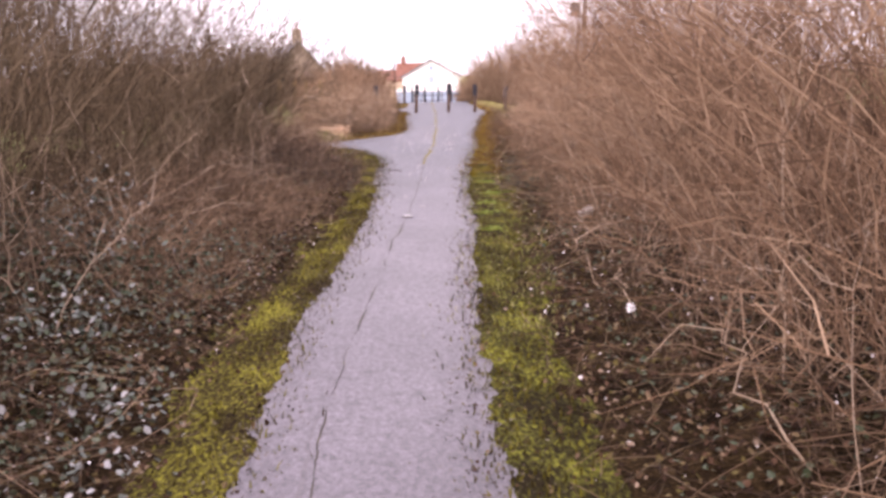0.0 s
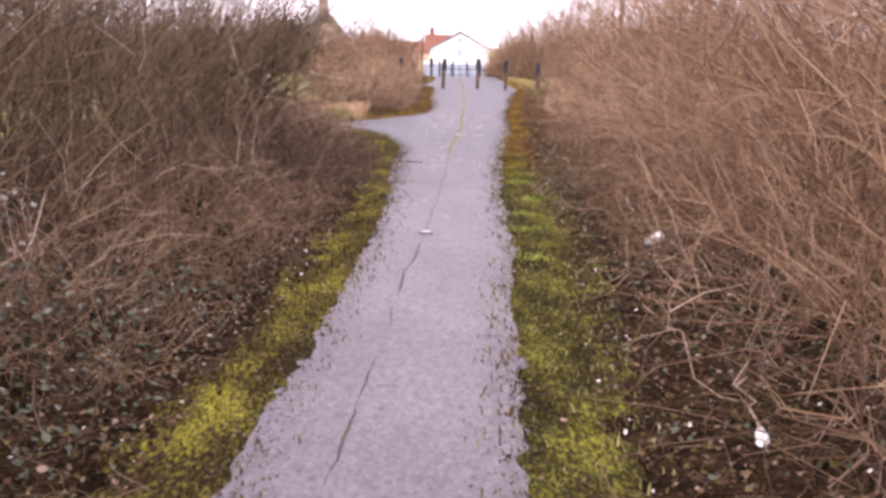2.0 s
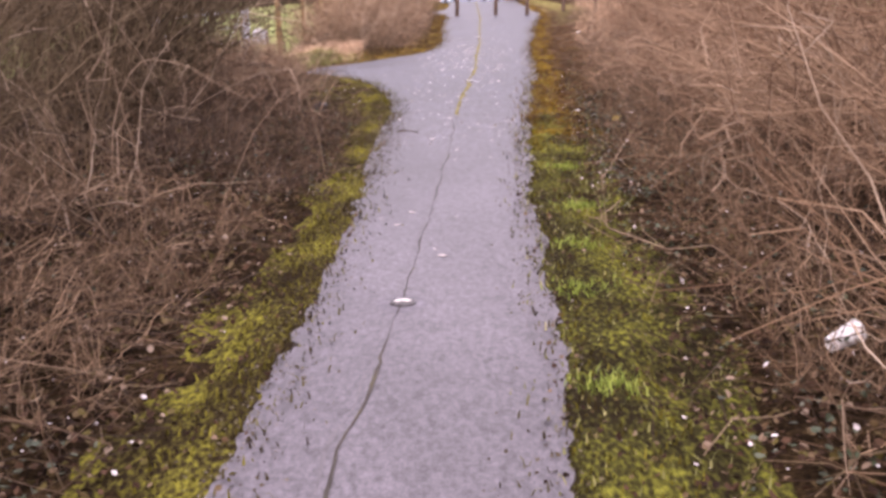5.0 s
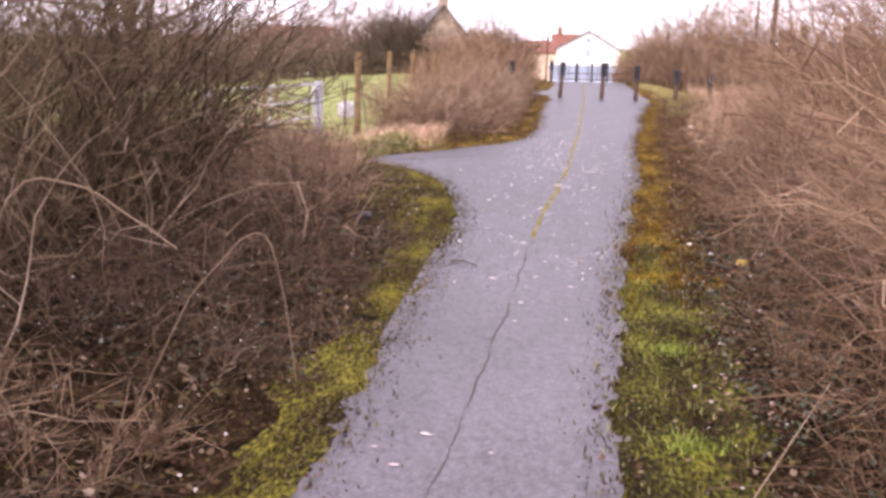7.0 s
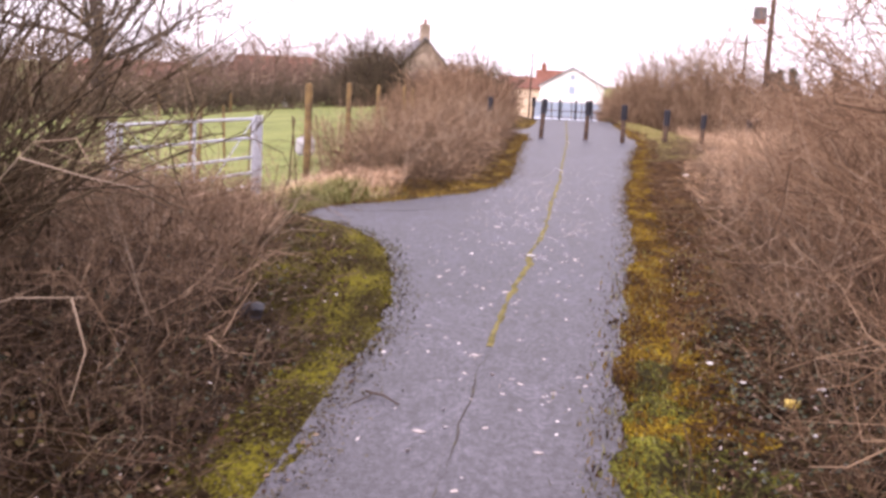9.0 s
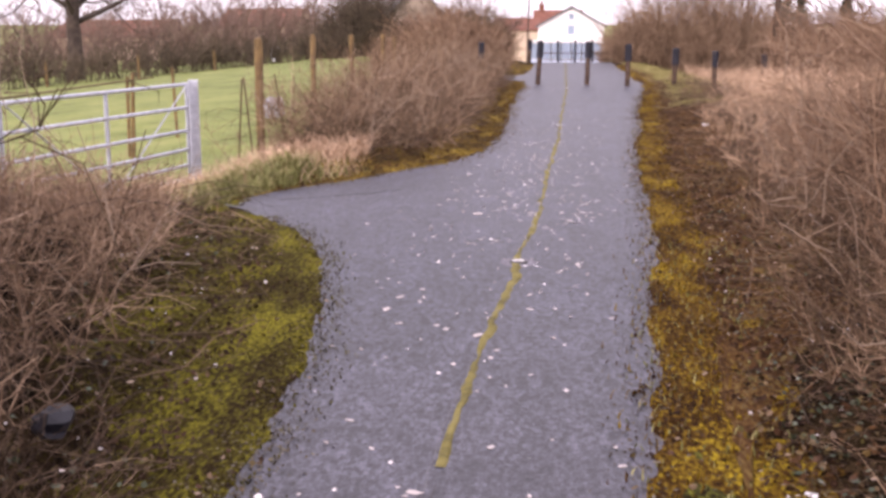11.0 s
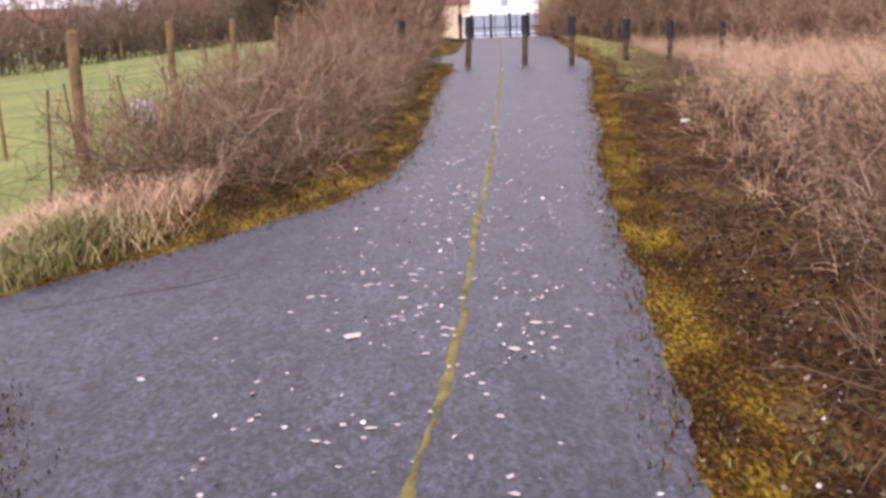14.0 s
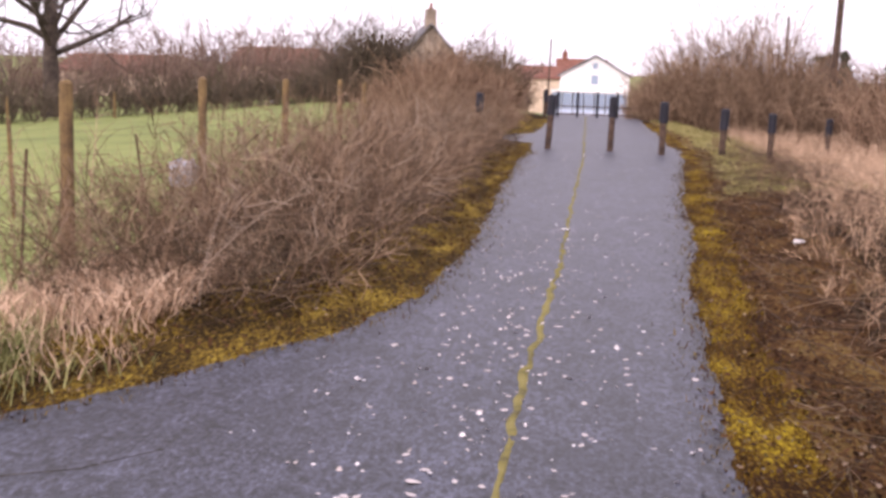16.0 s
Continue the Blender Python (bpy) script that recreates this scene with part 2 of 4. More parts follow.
# ---- materials ----
def material(name, base, rough=.8, metal=0.0, ramp=None, scale=8.0, bump=0.0, bump_scale=60.0, island=0.0, coords="Object", spec=.3, detail=6.0, fine=9.0, grain=.45, broad=1.0, stretch=1.0):
    """A noise-varied surface: ramp is a list of (position, colour) driven by two scales of noise."""
    mt = bpy.data.materials.new(name)
    mt.use_nodes = True
    nt = mt.node_tree
    n, l = nt.nodes, nt.links
    p = n["Principled BSDF"]
    p.inputs["Roughness"].default_value, p.inputs["Metallic"].default_value = rough, metal
    p.inputs["Specular IOR Level"].default_value = spec
    p.inputs["Base Color"].default_value = (*base, 1)
    tc = n.new("ShaderNodeTexCoord")
    place = tc.outputs[coords]
    if stretch != 1.0:
        mp = n.new("ShaderNodeMapping")
        mp.inputs["Scale"].default_value = (1, stretch, 1)
        l.new(place, mp.inputs["Vector"])
        place = mp.outputs[0]
    if ramp:
        a, b = n.new("ShaderNodeTexNoise"), n.new("ShaderNodeTexNoise")
        a.inputs["Scale"].default_value, a.inputs["Detail"].default_value = scale, detail
        b.inputs["Scale"].default_value, b.inputs["Detail"].default_value = scale * fine, 3
        l.new(place, a.inputs["Vector"])
        l.new(place, b.inputs["Vector"])
        mix = n.new("ShaderNodeMath")
        mix.operation = "MULTIPLY_ADD"
        l.new(b.outputs[0], mix.inputs[0])
        mix.inputs[1].default_value = grain
        sub = n.new("ShaderNodeMath")
        sub.operation = "MULTIPLY_ADD"
        l.new(a.outputs[0], sub.inputs[0])
        sub.inputs[1].default_value, sub.inputs[2].default_value = broad, (1 - broad) / 2 - grain / 2
        l.new(sub.outputs[0], mix.inputs[2])
        src = mix
        if island:
            g = n.new("ShaderNodeNewGeometry")
            w = n.new("ShaderNodeMix")
            w.inputs[0].default_value = island
            l.new(mix.outputs[0], w.inputs[2])
            l.new(g.outputs["Random Per Island"], w.inputs[3])
            src = w
        cr = n.new("ShaderNodeValToRGB")
        l.new(src.outputs[0], cr.inputs[0])
        el = cr.color_ramp.elements
        el[0].position, el[0].color = ramp[0][0], (*ramp[0][1], 1)
        el[1].position, el[1].color = ramp[-1][0], (*ramp[-1][1], 1)
        for q, c in ramp[1:-1]:
            el.new(q).color = (*c, 1)
        l.new(cr.outputs[0], p.inputs["Base Color"])
    if bump:
        t = n.new("ShaderNodeTexNoise")
        t.inputs["Scale"].default_value, t.inputs["Detail"].default_value = bump_scale, 4
        l.new(tc.outputs[coords], t.inputs["Vector"])
        bp = n.new("ShaderNodeBump")
        bp.inputs["Strength"].default_value, bp.inputs["Distance"].default_value = bump, .01
        l.new(t.outputs[0], bp.inputs["Height"])
        l.new(bp.outputs[0], p.inputs["Normal"])
    return mt


def asphalt_material():
    """Grey asphalt: grit, dark specks and blotches; the older first stretch is paler and grittier."""
    mt = bpy.data.materials.new("asphalt")
    mt.use_nodes = True
    n, l = mt.node_tree.nodes, mt.node_tree.links
    p = n["Principled BSDF"]
    p.inputs["Roughness"].default_value, p.inputs["Specular IOR Level"].default_value = .5, .46
    tc = n.new("ShaderNodeTexCoord")
    mp = n.new("ShaderNodeMapping")
    mp.inputs["Scale"].default_value = (1, .5, 1)
    l.new(tc.outputs["Object"], mp.inputs["Vector"])

    def tex(scale, detail=4.0):
        t = n.new("ShaderNodeTexNoise")
        t.inputs["Scale"].default_value, t.inputs["Detail"].default_value = scale, detail
        l.new(mp.outputs[0], t.inputs["Vector"])
        return t.outputs[0]

    def span(src, a, b, c, d):
        m = n.new("ShaderNodeMapRange")
        l.new(src, m.inputs[0])
        for q, w in enumerate((a, b, c, d)):
            m.inputs[q + 1].default_value = w
        return m.outputs[0]

    def mul(a, b):
        m = n.new("ShaderNodeMath")
        m.operation = "MULTIPLY"
        l.new(a, m.inputs[0])
        l.new(b, m.inputs[1])
        return m.outputs[0]

    sep = n.new("ShaderNodeSeparateXYZ")
    l.new(tc.outputs["Object"], sep.inputs[0])
    age = n.new("ShaderNodeMix")
    age.data_type = "RGBA"
    l.new(span(sep.outputs[1], 9.5, 21.5, 0, 1), age.inputs[0])
    age.inputs[6].default_value, age.inputs[7].default_value = (.113, .105, .123, 1), (.032, .034, .05, 1)
    blotch = span(tex(1.1, 3), .3, .7, .8, 1.2)
    soft_grit = mul(mul(span(tex(46, 3), .3, .7, .64, 1.4), span(tex(120, 2), .3, .7, .78, 1.22)), span(tex(19, 5), .34, .42, .68, 1.0))
    hard_grit = mul(mul(span(tex(48, 3), .32, .68, .12, 2.05), span(tex(110, 2), .3, .7, .5, 1.5)), mul(span(tex(17, 5), .36, .46, .4, 1.0), span(tex(5, 4), .35, .65, .7, 1.25)))
    grit = n.new("ShaderNodeMix")
    l.new(span(sep.outputs[1], 13, 20, 0, 1), grit.inputs[0])
    l.new(soft_grit, grit.inputs[2])
    l.new(hard_grit, grit.inputs[3])
    tone = mul(blotch, grit.outputs[0])
    sc = n.new("ShaderNodeVectorMath")
    sc.operation = "SCALE"
    l.new(age.outputs[2], sc.inputs[0])
    l.new(tone, sc.inputs["Scale"])
    l.new(sc.outputs[0], p.inputs["Base Color"])
    bp = n.new("ShaderNodeBump")
    bp.inputs["Strength"].default_value, bp.inputs["Distance"].default_value = .55, .006
    l.new(tex(90, 3), bp.inputs["Height"])
    l.new(bp.outputs[0], p.inputs["Normal"])
    return mt


M_ASPHALT = asphalt_material()
# brown earth taken near black: the shade under the hedges is in its colour
M_SHADED_SOIL = material("earth", (.07, .05, .035), .95, ramp=[(.25, (.006, .004, .0025)), (.45, (.018, .011, .006)), (.62, (.04, .026, .012)), (.85, (.10, .066, .036))],
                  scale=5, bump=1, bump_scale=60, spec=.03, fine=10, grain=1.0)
M_FIELD = material("field_grass", (.12, .16, .04), .9, ramp=[(.25, (.10, .125, .03)), (.5, (.175, .21, .055)), (.7, (.225, .25, .075)), (.85, (.30, .30, .12))],
                   scale=.6, bump=.6, bump_scale=40, detail=10)
M_MOSS = material("moss", (.16, .17, .01), .95, ramp=[(.36, (.022, .015, .008)), (.5, (.065, .054, .017)), (.62, (.135, .126, .023)), (.82, (.29, .275, .04))],
                  scale=3, bump=1, bump_scale=110, spec=.04, fine=18, grain=1.1, detail=3, broad=.95, stretch=.4)
M_MOSS_TUFT = material("moss_tufts", (.16, .15, .015), .95, ramp=[(.2, (.03, .02, .010)), (.47, (.075, .062, .016)), (.7, (.15, .137, .024)), (.93, (.29, .265, .045))], scale=3, island=.6, spec=.05, fine=14, grain=.8, detail=3, broad=.95, stretch=.4)
M_OLIVE_TUFT = material("olive_tufts", (.08, .075, .012), .95, ramp=[(.15, (.02, .014, .006)), (.45, (.055, .045, .01)), (.7, (.105, .095, .013)), (.95, (.2, .18, .03))], scale=3, island=.6, spec=.05, fine=14, grain=.8, detail=3, broad=.95, stretch=.4)
M_RUST_TUFT = material("rusty_tufts", (.14, .09, .012), .95, ramp=[(.15, (.03, .014, .006)), (.45, (.085, .045, .009)), (.7, (.18, .115, .012)), (.95, (.3, .22, .025))], scale=3, island=.6, spec=.05, fine=14, grain=.8, detail=3, broad=.95, stretch=.4)
M_MOSS_GREEN = material("green_moss", (.1, .1, .02), .95, ramp=[(.36, (.02, .015, .008)), (.5, (.046, .043, .014)), (.62, (.098, .098, .02)), (.82, (.24, .245, .038))],
                        scale=3, bump=1, bump_scale=110, spec=.04, fine=18, grain=1.1, detail=3, broad=.95, stretch=.4)
M_MOSS_OLIVE = material("olive_moss", (.08, .075, .012), .95, ramp=[(.3, (.022, .014, .006)), (.46, (.05, .04, .01)), (.58, (.095, .085, .013)), (.76, (.19, .17, .02))],
                        scale=3, bump=1, bump_scale=110, spec=.04, fine=18, grain=1.1, detail=3, broad=.95, stretch=.4)
M_MOSS_RUST = material("rusty_moss", (.16, .1, .02), .95, ramp=[(.33, (.024, .012, .006)), (.48, (.072, .037, .009)), (.61, (.15, .092, .012)), (.8, (.36, .265, .02))],
                       scale=3, bump=1, bump_scale=110, spec=.04, fine=18, grain=1.1, detail=3, broad=.95, stretch=.4)
M_MOSS_LEAFY = material("leafy_moss", (.12, .1, .02), .95, ramp=[(.34, (.026, .017, .008)), (.48, (.08, .05, .014)), (.61, (.165, .108, .02)), (.8, (.35, .255, .045))],
                        scale=3, bump=1, bump_scale=110, spec=.04, fine=18, grain=1.1, detail=3, broad=.95, stretch=.4)
M_TWIG_RED = material("reddish_twigs", (.2, .12, .09), .8, ramp=[(.12, (.045, .026, .016)), (.42, (.15, .09, .055)), (.7, (.26, .17, .108)), (.92, (.46, .335, .235))],
                      scale=1.2, island=.6, spec=.2)
M_TWIG_BROWN = material("brown_twigs", (.18, .11, .07), .8, ramp=[(.15, (.045, .026, .015)), (.42, (.135, .086, .052)), (.65, (.27, .182, .117)), (.9, (.52, .37, .255))],
                        scale=1.4, island=.5, spec=.2)
M_TURF = material("verge_turf", (.2, .18, .06), .95, ramp=[(.28, (.08, .065, .025)), (.45, (.15, .13, .045)), (.6, (.22, .195, .07)), (.8, (.32, .26, .13))],
                  scale=2, bump=1, bump_scale=90, spec=.04, fine=14, grain=1.0, detail=3, broad=.85)
M_BANK = material("brown_bank", (.08, .045, .022), .95, ramp=[(.28, (.022, .011, .006)), (.45, (.06, .03, .013)), (.6, (.105, .058, .022)), (.8, (.17, .115, .04))],
                  scale=3, bump=1, bump_scale=90, spec=.04, fine=16, grain=1.1, detail=3, broad=.95, stretch=.4)
M_TWIG_TAN = material("tan_twigs", (.2, .13, .09), .8, ramp=[(.15, (.07, .043, .028)), (.4, (.2, .13, .084)), (.65, (.35, .24, .16)), (.9, (.55, .41, .295))],
                      scale=1.4, island=.45, spec=.2)
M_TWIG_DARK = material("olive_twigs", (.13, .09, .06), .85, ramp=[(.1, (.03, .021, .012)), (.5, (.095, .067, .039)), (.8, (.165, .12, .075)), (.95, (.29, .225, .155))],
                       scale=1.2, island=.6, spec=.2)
M_PALE = material("pale_branches", (.3, .2, .15), .7, ramp=[(.1, (.12, .08, .054)), (.5, (.24, .17, .118)), (.9, (.42, .33, .25))], scale=1.5, island=.7, spec=.25)
M_CANE = material("bramble_canes", (.25, .17, .12), .7, ramp=[(.12, (.02, .012, .007)), (.5, (.06, .036, .021)), (.78, (.15, .098, .062)), (.95, (.36, .26, .18))],
                  scale=1.5, island=.7, spec=.25)
M_STRAW = material("dead_grass", (.4, .28, .18), .85, ramp=[(.1, (.16, .105, .062)), (.42, (.47, .31, .2)), (.82, (.72, .53, .37))], scale=2, island=.6, spec=.2)
M_GREEN = material("green_grass", (.12, .17, .03), .8, ramp=[(.1, (.09, .095, .03)), (.5, (.21, .215, .075)), (.9, (.4, .37, .17))], scale=2, island=.6, spec=.2)
M_TUFT = material("fresh_grass", (.2, .26, .04), .8, ramp=[(.1, (.09, .13, .02)), (.5, (.2, .27, .045)), (.9, (.33, .4, .09))], scale=2, island=.6, spec=.2)
M_VERGE = material("rough_grass", (.2, .18, .05), .85, ramp=[(.1, (.13, .11, .035)), (.5, (.24, .21, .075)), (.9, (.4, .32, .18))], scale=1, island=.6, spec=.2)
M_LITTER = material("leaf_litter", (.1, .07, .05), .8, ramp=[(.05, (.014, .007, .005)), (.38, (.042, .023, .014)), (.6, (.09, .05, .031)), (.72, (.085, .072, .02)), (.86, (.17, .115, .075)), (.99, (.4, .32, .26))],
                    scale=3, island=.85, spec=.12)
M_CRUMB = material("edge_grit", (.09, .075, .06), .9, ramp=[(.1, (.05, .04, .028)), (.45, (.1, .083, .06)), (.75, (.15, .13, .08)), (.95, (.22, .2, .2))], scale=3, island=.8, spec=.1)
M_LITTER_RED = material("red_leaf_litter", (.09, .045, .02), .8, ramp=[(.05, (.02, .009, .005)), (.4, (.055, .026, .012)), (.7, (.10, .05, .02)), (.85, (.13, .09, .03)), (.97, (.32, .24, .18))],
                        scale=3, island=.85, spec=.1)
M_EVERGREEN = material("bramble_leaves", (.05, .07, .03), .5, ramp=[(.1, (.02, .03, .014)), (.6, (.04, .06, .028)), (.85, (.075, .09, .05)), (1, (.22, .24, .2))], scale=3, island=.85, spec=.5)
M_SILVER = material("silvery_leaves", (.3, .32, .3), .5, ramp=[(.1, (.03, .045, .03)), (.55, (.09, .11, .095)), (.95, (.36, .36, .37))], scale=3, island=.8, spec=.5)
M_FAR = material("distant_twigs", (.14, .1, .08), .9, ramp=[(.1, (.085, .057, .045)), (.5, (.185, .127, .1)), (.9, (.29, .21, .175))], scale=.5, island=.5, spec=.1)
M_FAR_DARK = material("distant_dark_twigs", (.06, .05, .035), .9, ramp=[(.1, (.04, .032, .023)), (.5, (.09, .07, .05)), (.9, (.15, .122, .085))], scale=.5, island=.5, spec=.1)
M_CONIFER = material("conifer_green", (.03, .05, .03), .8, ramp=[(.1, (.015, .025, .016)), (.9, (.05, .07, .045))], scale=2, island=.5)
M_BARK = material("oak_bark", (.06, .045, .035), .9, ramp=[(.3, (.03, .022, .018)), (.7, (.1, .075, .06))], scale=3, bump=.6, bump_scale=20)
M_TIMBER = material("weathered_timber", (.18, .13, .08), .85, ramp=[(.25, (.07, .045, .025)), (.5, (.17, .11, .05)), (.8, (.3, .2, .08))], scale=6, bump=.5, bump_scale=50)
M_POSTWOOD = material("bollard_timber", (.08, .055, .04), .85, ramp=[(.25, (.03, .02, .016)), (.5, (.075, .048, .034)), (.8, (.14, .09, .065))], scale=7, bump=.5, bump_scale=50)
M_SLEEVE = material("black_sleeve", (.012, .012, .018), .5, ramp=[(.3, (.008, .008, .012)), (.7, (.022, .022, .032))], scale=9)
M_GALV = material("galvanised_steel", (.55, .58, .64), .45, metal=.6, ramp=[(.3, (.4, .43, .5)), (.6, (.58, .61, .68)), (.8, (.7, .72, .78))], scale=14)
M_STUD = material("dull_metal", (.06, .055, .06), .5, metal=.3, ramp=[(.3, (.03, .028, .03)), (.7, (.10, .095, .1))], scale=30)
M_SEAL = material("pale_bedding", (.2, .19, .22), .6, ramp=[(.3, (.09, .086, .1)), (.6, (.16, .153, .18)), (.8, (.25, .24, .28))], scale=18, fine=6, grain=.8)
M_SEAM = material("worn_asphalt", (.17, .16, .175), .6, ramp=[(.3, (.1, .094, .104)), (.6, (.16, .15, .165)), (.8, (.22, .21, .23))], scale=12, fine=6, grain=.8)
M_RUST = material("rusty_iron", (.09, .05, .03), .9, ramp=[(.3, (.04, .025, .018)), (.7, (.14, .08, .05))], scale=20)
M_WHITE = material("white_render", (.8, .79, .77), .8, ramp=[(.3, (.7, .69, .66)), (.7, (.84, .83, .81))], scale=.7, bump=.2, bump_scale=20)
M_CREAM = material("cream_render", (.7, .55, .42), .8, ramp=[(.3, (.6, .44, .32)), (.7, (.74, .6, .47))], scale=.7)
M_TILE = material("red_roof_tiles", (.3, .1, .06), .8, ramp=[(.3, (.13, .055, .04)), (.7, (.26, .11, .075))], scale=2.5)
M_SLATE = material("grey_slates", (.13, .12, .13), .7, ramp=[(.3, (.08, .075, .08)), (.7, (.18, .165, .17))], scale=2.5)
M_STONE = material("tan_stone", (.35, .27, .2), .9, ramp=[(.3, (.17, .13, .10)), (.7, (.36, .29, .22))], scale=1.6)
# the pale blue base paints a sky reflection into the panes
M_GLASS = material("window_glass_sky", (.3, .37, .46), .08, spec=.8)
M_BLUE = material("blue_paint", (.25, .42, .68), .5, ramp=[(.3, (.5, .58, .7)), (.7, (.6, .67, .78))], scale=3)
M_PLASTIC = material("white_plastic", (.8, .8, .8), .45, ramp=[(.3, (.68, .68, .69)), (.7, (.86, .86, .86))], scale=10)
M_SACK = material("pale_sack", (.6, .6, .64), .6, ramp=[(.3, (.25, .25, .28)), (.7, (.5, .5, .54))], scale=6)
M_FLAKE = material("bleached_leaf", (.62, .56, .56), .7, ramp=[(.25, (.42, .36, .33)), (.5, (.62, .57, .57)), (.8, (.8, .78, .8))], scale=9, island=.5)
M_YELLOW = material("yellow_wrapper", (.7, .5, .08), .5, ramp=[(.3, (.5, .35, .05)), (.7, (.75, .6, .2))], scale=15)
M_JOINT = material("joint_moss", (.2, .18, .04), .95, ramp=[(.3, (.09, .08, .035)), (.5, (.18, .155, .045)), (.8, (.27, .235, .085))], scale=4, bump=1, bump_scale=60)
M_CRACK = material("dark_crack", (.03, .027, .025), .95, ramp=[(.3, (.045, .04, .036)), (.6, (.08, .072, .06)), (.8, (.12, .11, .03))], scale=6)

# ---- ground ----
def steps(*spans):
    return np.unique(np.concatenate([np.arange(a, b, d) for a, b, d in spans] + [[spans[-1][1]]]))


gx = steps((-2400, -200, 400), (-200, -40, 16), (-40, -8, 1), (-8, 10, .2), (10, 40, 2), (40, 200, 16), (200, 2400, 400))
gy = steps((-800, -40, 200), (-40, -6, 4), (-6, 46, .26), (46, 150, 2), (150, 400, 25), (400, 3000, 400))
X, Y = np.meshgrid(gx, gy)
Z = height(X, Y) - .004
nx, ny = len(gx), len(gy)
ii, jj = np.meshgrid(np.arange(nx - 1), np.arange(ny - 1))
a = (jj * nx + ii).ravel()
faces = np.stack([a, a + 1, a + nx + 1, a + nx], 1)
cx, cy = X[:-1, :-1].ravel(), Y[:-1, :-1].ravel()
uu, vv = along(EDGE_L, cy) - cx, cx - along(EDGE_R, cy)
green = ((cy > 24.6) & (cx < -3.0 + .12 * wob(cx, cy, 2))) | (cx < -7) | (cx > 14) | (cy > 64)
ground = mesh_from("ground", np.stack([X, Y, Z], -1).reshape(-1, 3), faces, [M_SHADED_SOIL, M_FIELD], smooth_faces=True, index=green.astype(int))
tagged(ground, "earth banks coloured dark for hedge shade, and pale green field grass", "ground", kind="structure")


def strip(name, y0, y1, dy, left, right, cols, lift, mat, label, category, kind="structure", rough=0.0):
    ys = np.arange(y0, y1 + dy, dy)
    s = np.linspace(0, 1, cols)
    xl, xr = left(ys), right(ys)
    x = xl[:, None] + (xr - xl)[:, None] * s
    y = np.repeat(ys[:, None], cols, 1)
    z = height(x, y) + lift
    if rough:
        m = np.minimum(s, 1 - s)[None] * 2
        z = z + rough * np.minimum(m * 3, 1) * (.5 + .35 * wob(x, y, 5) + .8 * wob(x, y, 13, 5)) - .012 * (m <= 0)
    i, j = np.meshgrid(np.arange(cols - 1), np.arange(len(ys) - 1))
    q = (j * cols + i).ravel()
    return tagged(mesh_from(name, np.stack([x, y, z], -1).reshape(-1, 3), np.stack([q, q + 1, q + cols + 1, q + cols], 1), mat, smooth_faces=True), label, category, kind=kind)


strip("path", -14, 140, .1, lambda y: along(EDGE_L, y) - .06, lambda y: along(EDGE_R, y) + .06, 14, .012, M_ASPHALT,
      "worn grey asphalt footpath with a mossy centre joint", "path", "structure")

# moss verges on both sides of the path: they creep over the asphalt and thin out into the earth
def moss_verge(y0, y1, side, width, mat, label, seed, lump=.72, fade=.34, relief=.013, creep=.15, step=.034):
    ys = np.arange(y0, y1 + step, step)
    wide = width(ys)
    ds = np.arange(-.24, wide.max() + .3, step)
    y, d = np.meshgrid(ys, ds, indexing="ij")
    x = along(EDGE_L, y) - d if side < 0 else along(EDGE_R, y) + d
    inner = np.clip((d + .05 * wob(y, y * 0, 1.1, seed)) / creep, -1.5, 1)
    outer = np.clip((wide[:, None] - d) / fade, -1.6, 1)
    broad = .35 + .65 * smooth(d, 0, .3)
    lumps = .9 * broad * wob(x, y * .4, 2.6, seed) + .8 * wob(x, y * .5, 7, seed + 2) + .6 * wob(x, y * .7, 15, seed + 5)
    lumps = lumps * (.5 + .5 * smooth(d, 0, .25))
    ends = 1 - smooth(np.minimum(y - y0, y1 - y), .05, 1.8)
    z = height(x, y) + .012 + relief * np.minimum(np.minimum(inner, outer) + lump * lumps - 1.6 * ends, 1.5)
    k = len(ds)
    i, j = np.meshgrid(np.arange(k - 1), np.arange(len(ys) - 1))
    q = (j * k + i).ravel()
    f = np.stack([q, q + 1, q + k + 1, q + k], 1)
    f = f[(np.minimum(inner, outer)[:-1, :-1].ravel() > -1.2) & (np.minimum(inner, outer)[1:, 1:].ravel() > -1.2)]
    tagged(mesh_from("moss_verge", np.stack([x, y, z], -1).reshape(-1, 3), f if side > 0 else f[:, ::-1], mat, smooth_faces=True), label, "moss", kind="stuff")


moss_verge(-6, 16.6, -1, lambda y: .2 - .2 * smooth(y, 14, 16) + .09 * wob(y, 0 * y, 1.3), M_MOSS, "bright yellow-green moss along the asphalt edge", 1, fade=.22)
moss_verge(14.5, 25.2, -1, lambda y: .02 + .9 * smooth(y, 17.6, 20.3) + .12 * wob(y, 0 * y, 1.3), M_MOSS_OLIVE,
           "broad patch of dark olive moss beside the path branch", 2)
moss_verge(24.6, 60, -1, lambda y: .74 + .15 * wob(y, 0 * y, 1.1, 3), M_MOSS_LEAFY, "rusty yellow moss along the asphalt edge", 3, step=.042)
moss_verge(-6, 19.5, 1, lambda y: .2 + .18 * smooth(y, 6, 10) + .12 * wob(y, 0 * y, 1.2, 1), M_MOSS_GREEN, "green moss and short grass along the asphalt edge", 4, fade=.24)
moss_verge(15.5, 60, 1, lambda y: .34 + .16 * wob(y, 0 * y, 1.2, 1), M_MOSS_RUST, "rusty yellow-brown moss along the asphalt edge", 6, .5, step=.042)
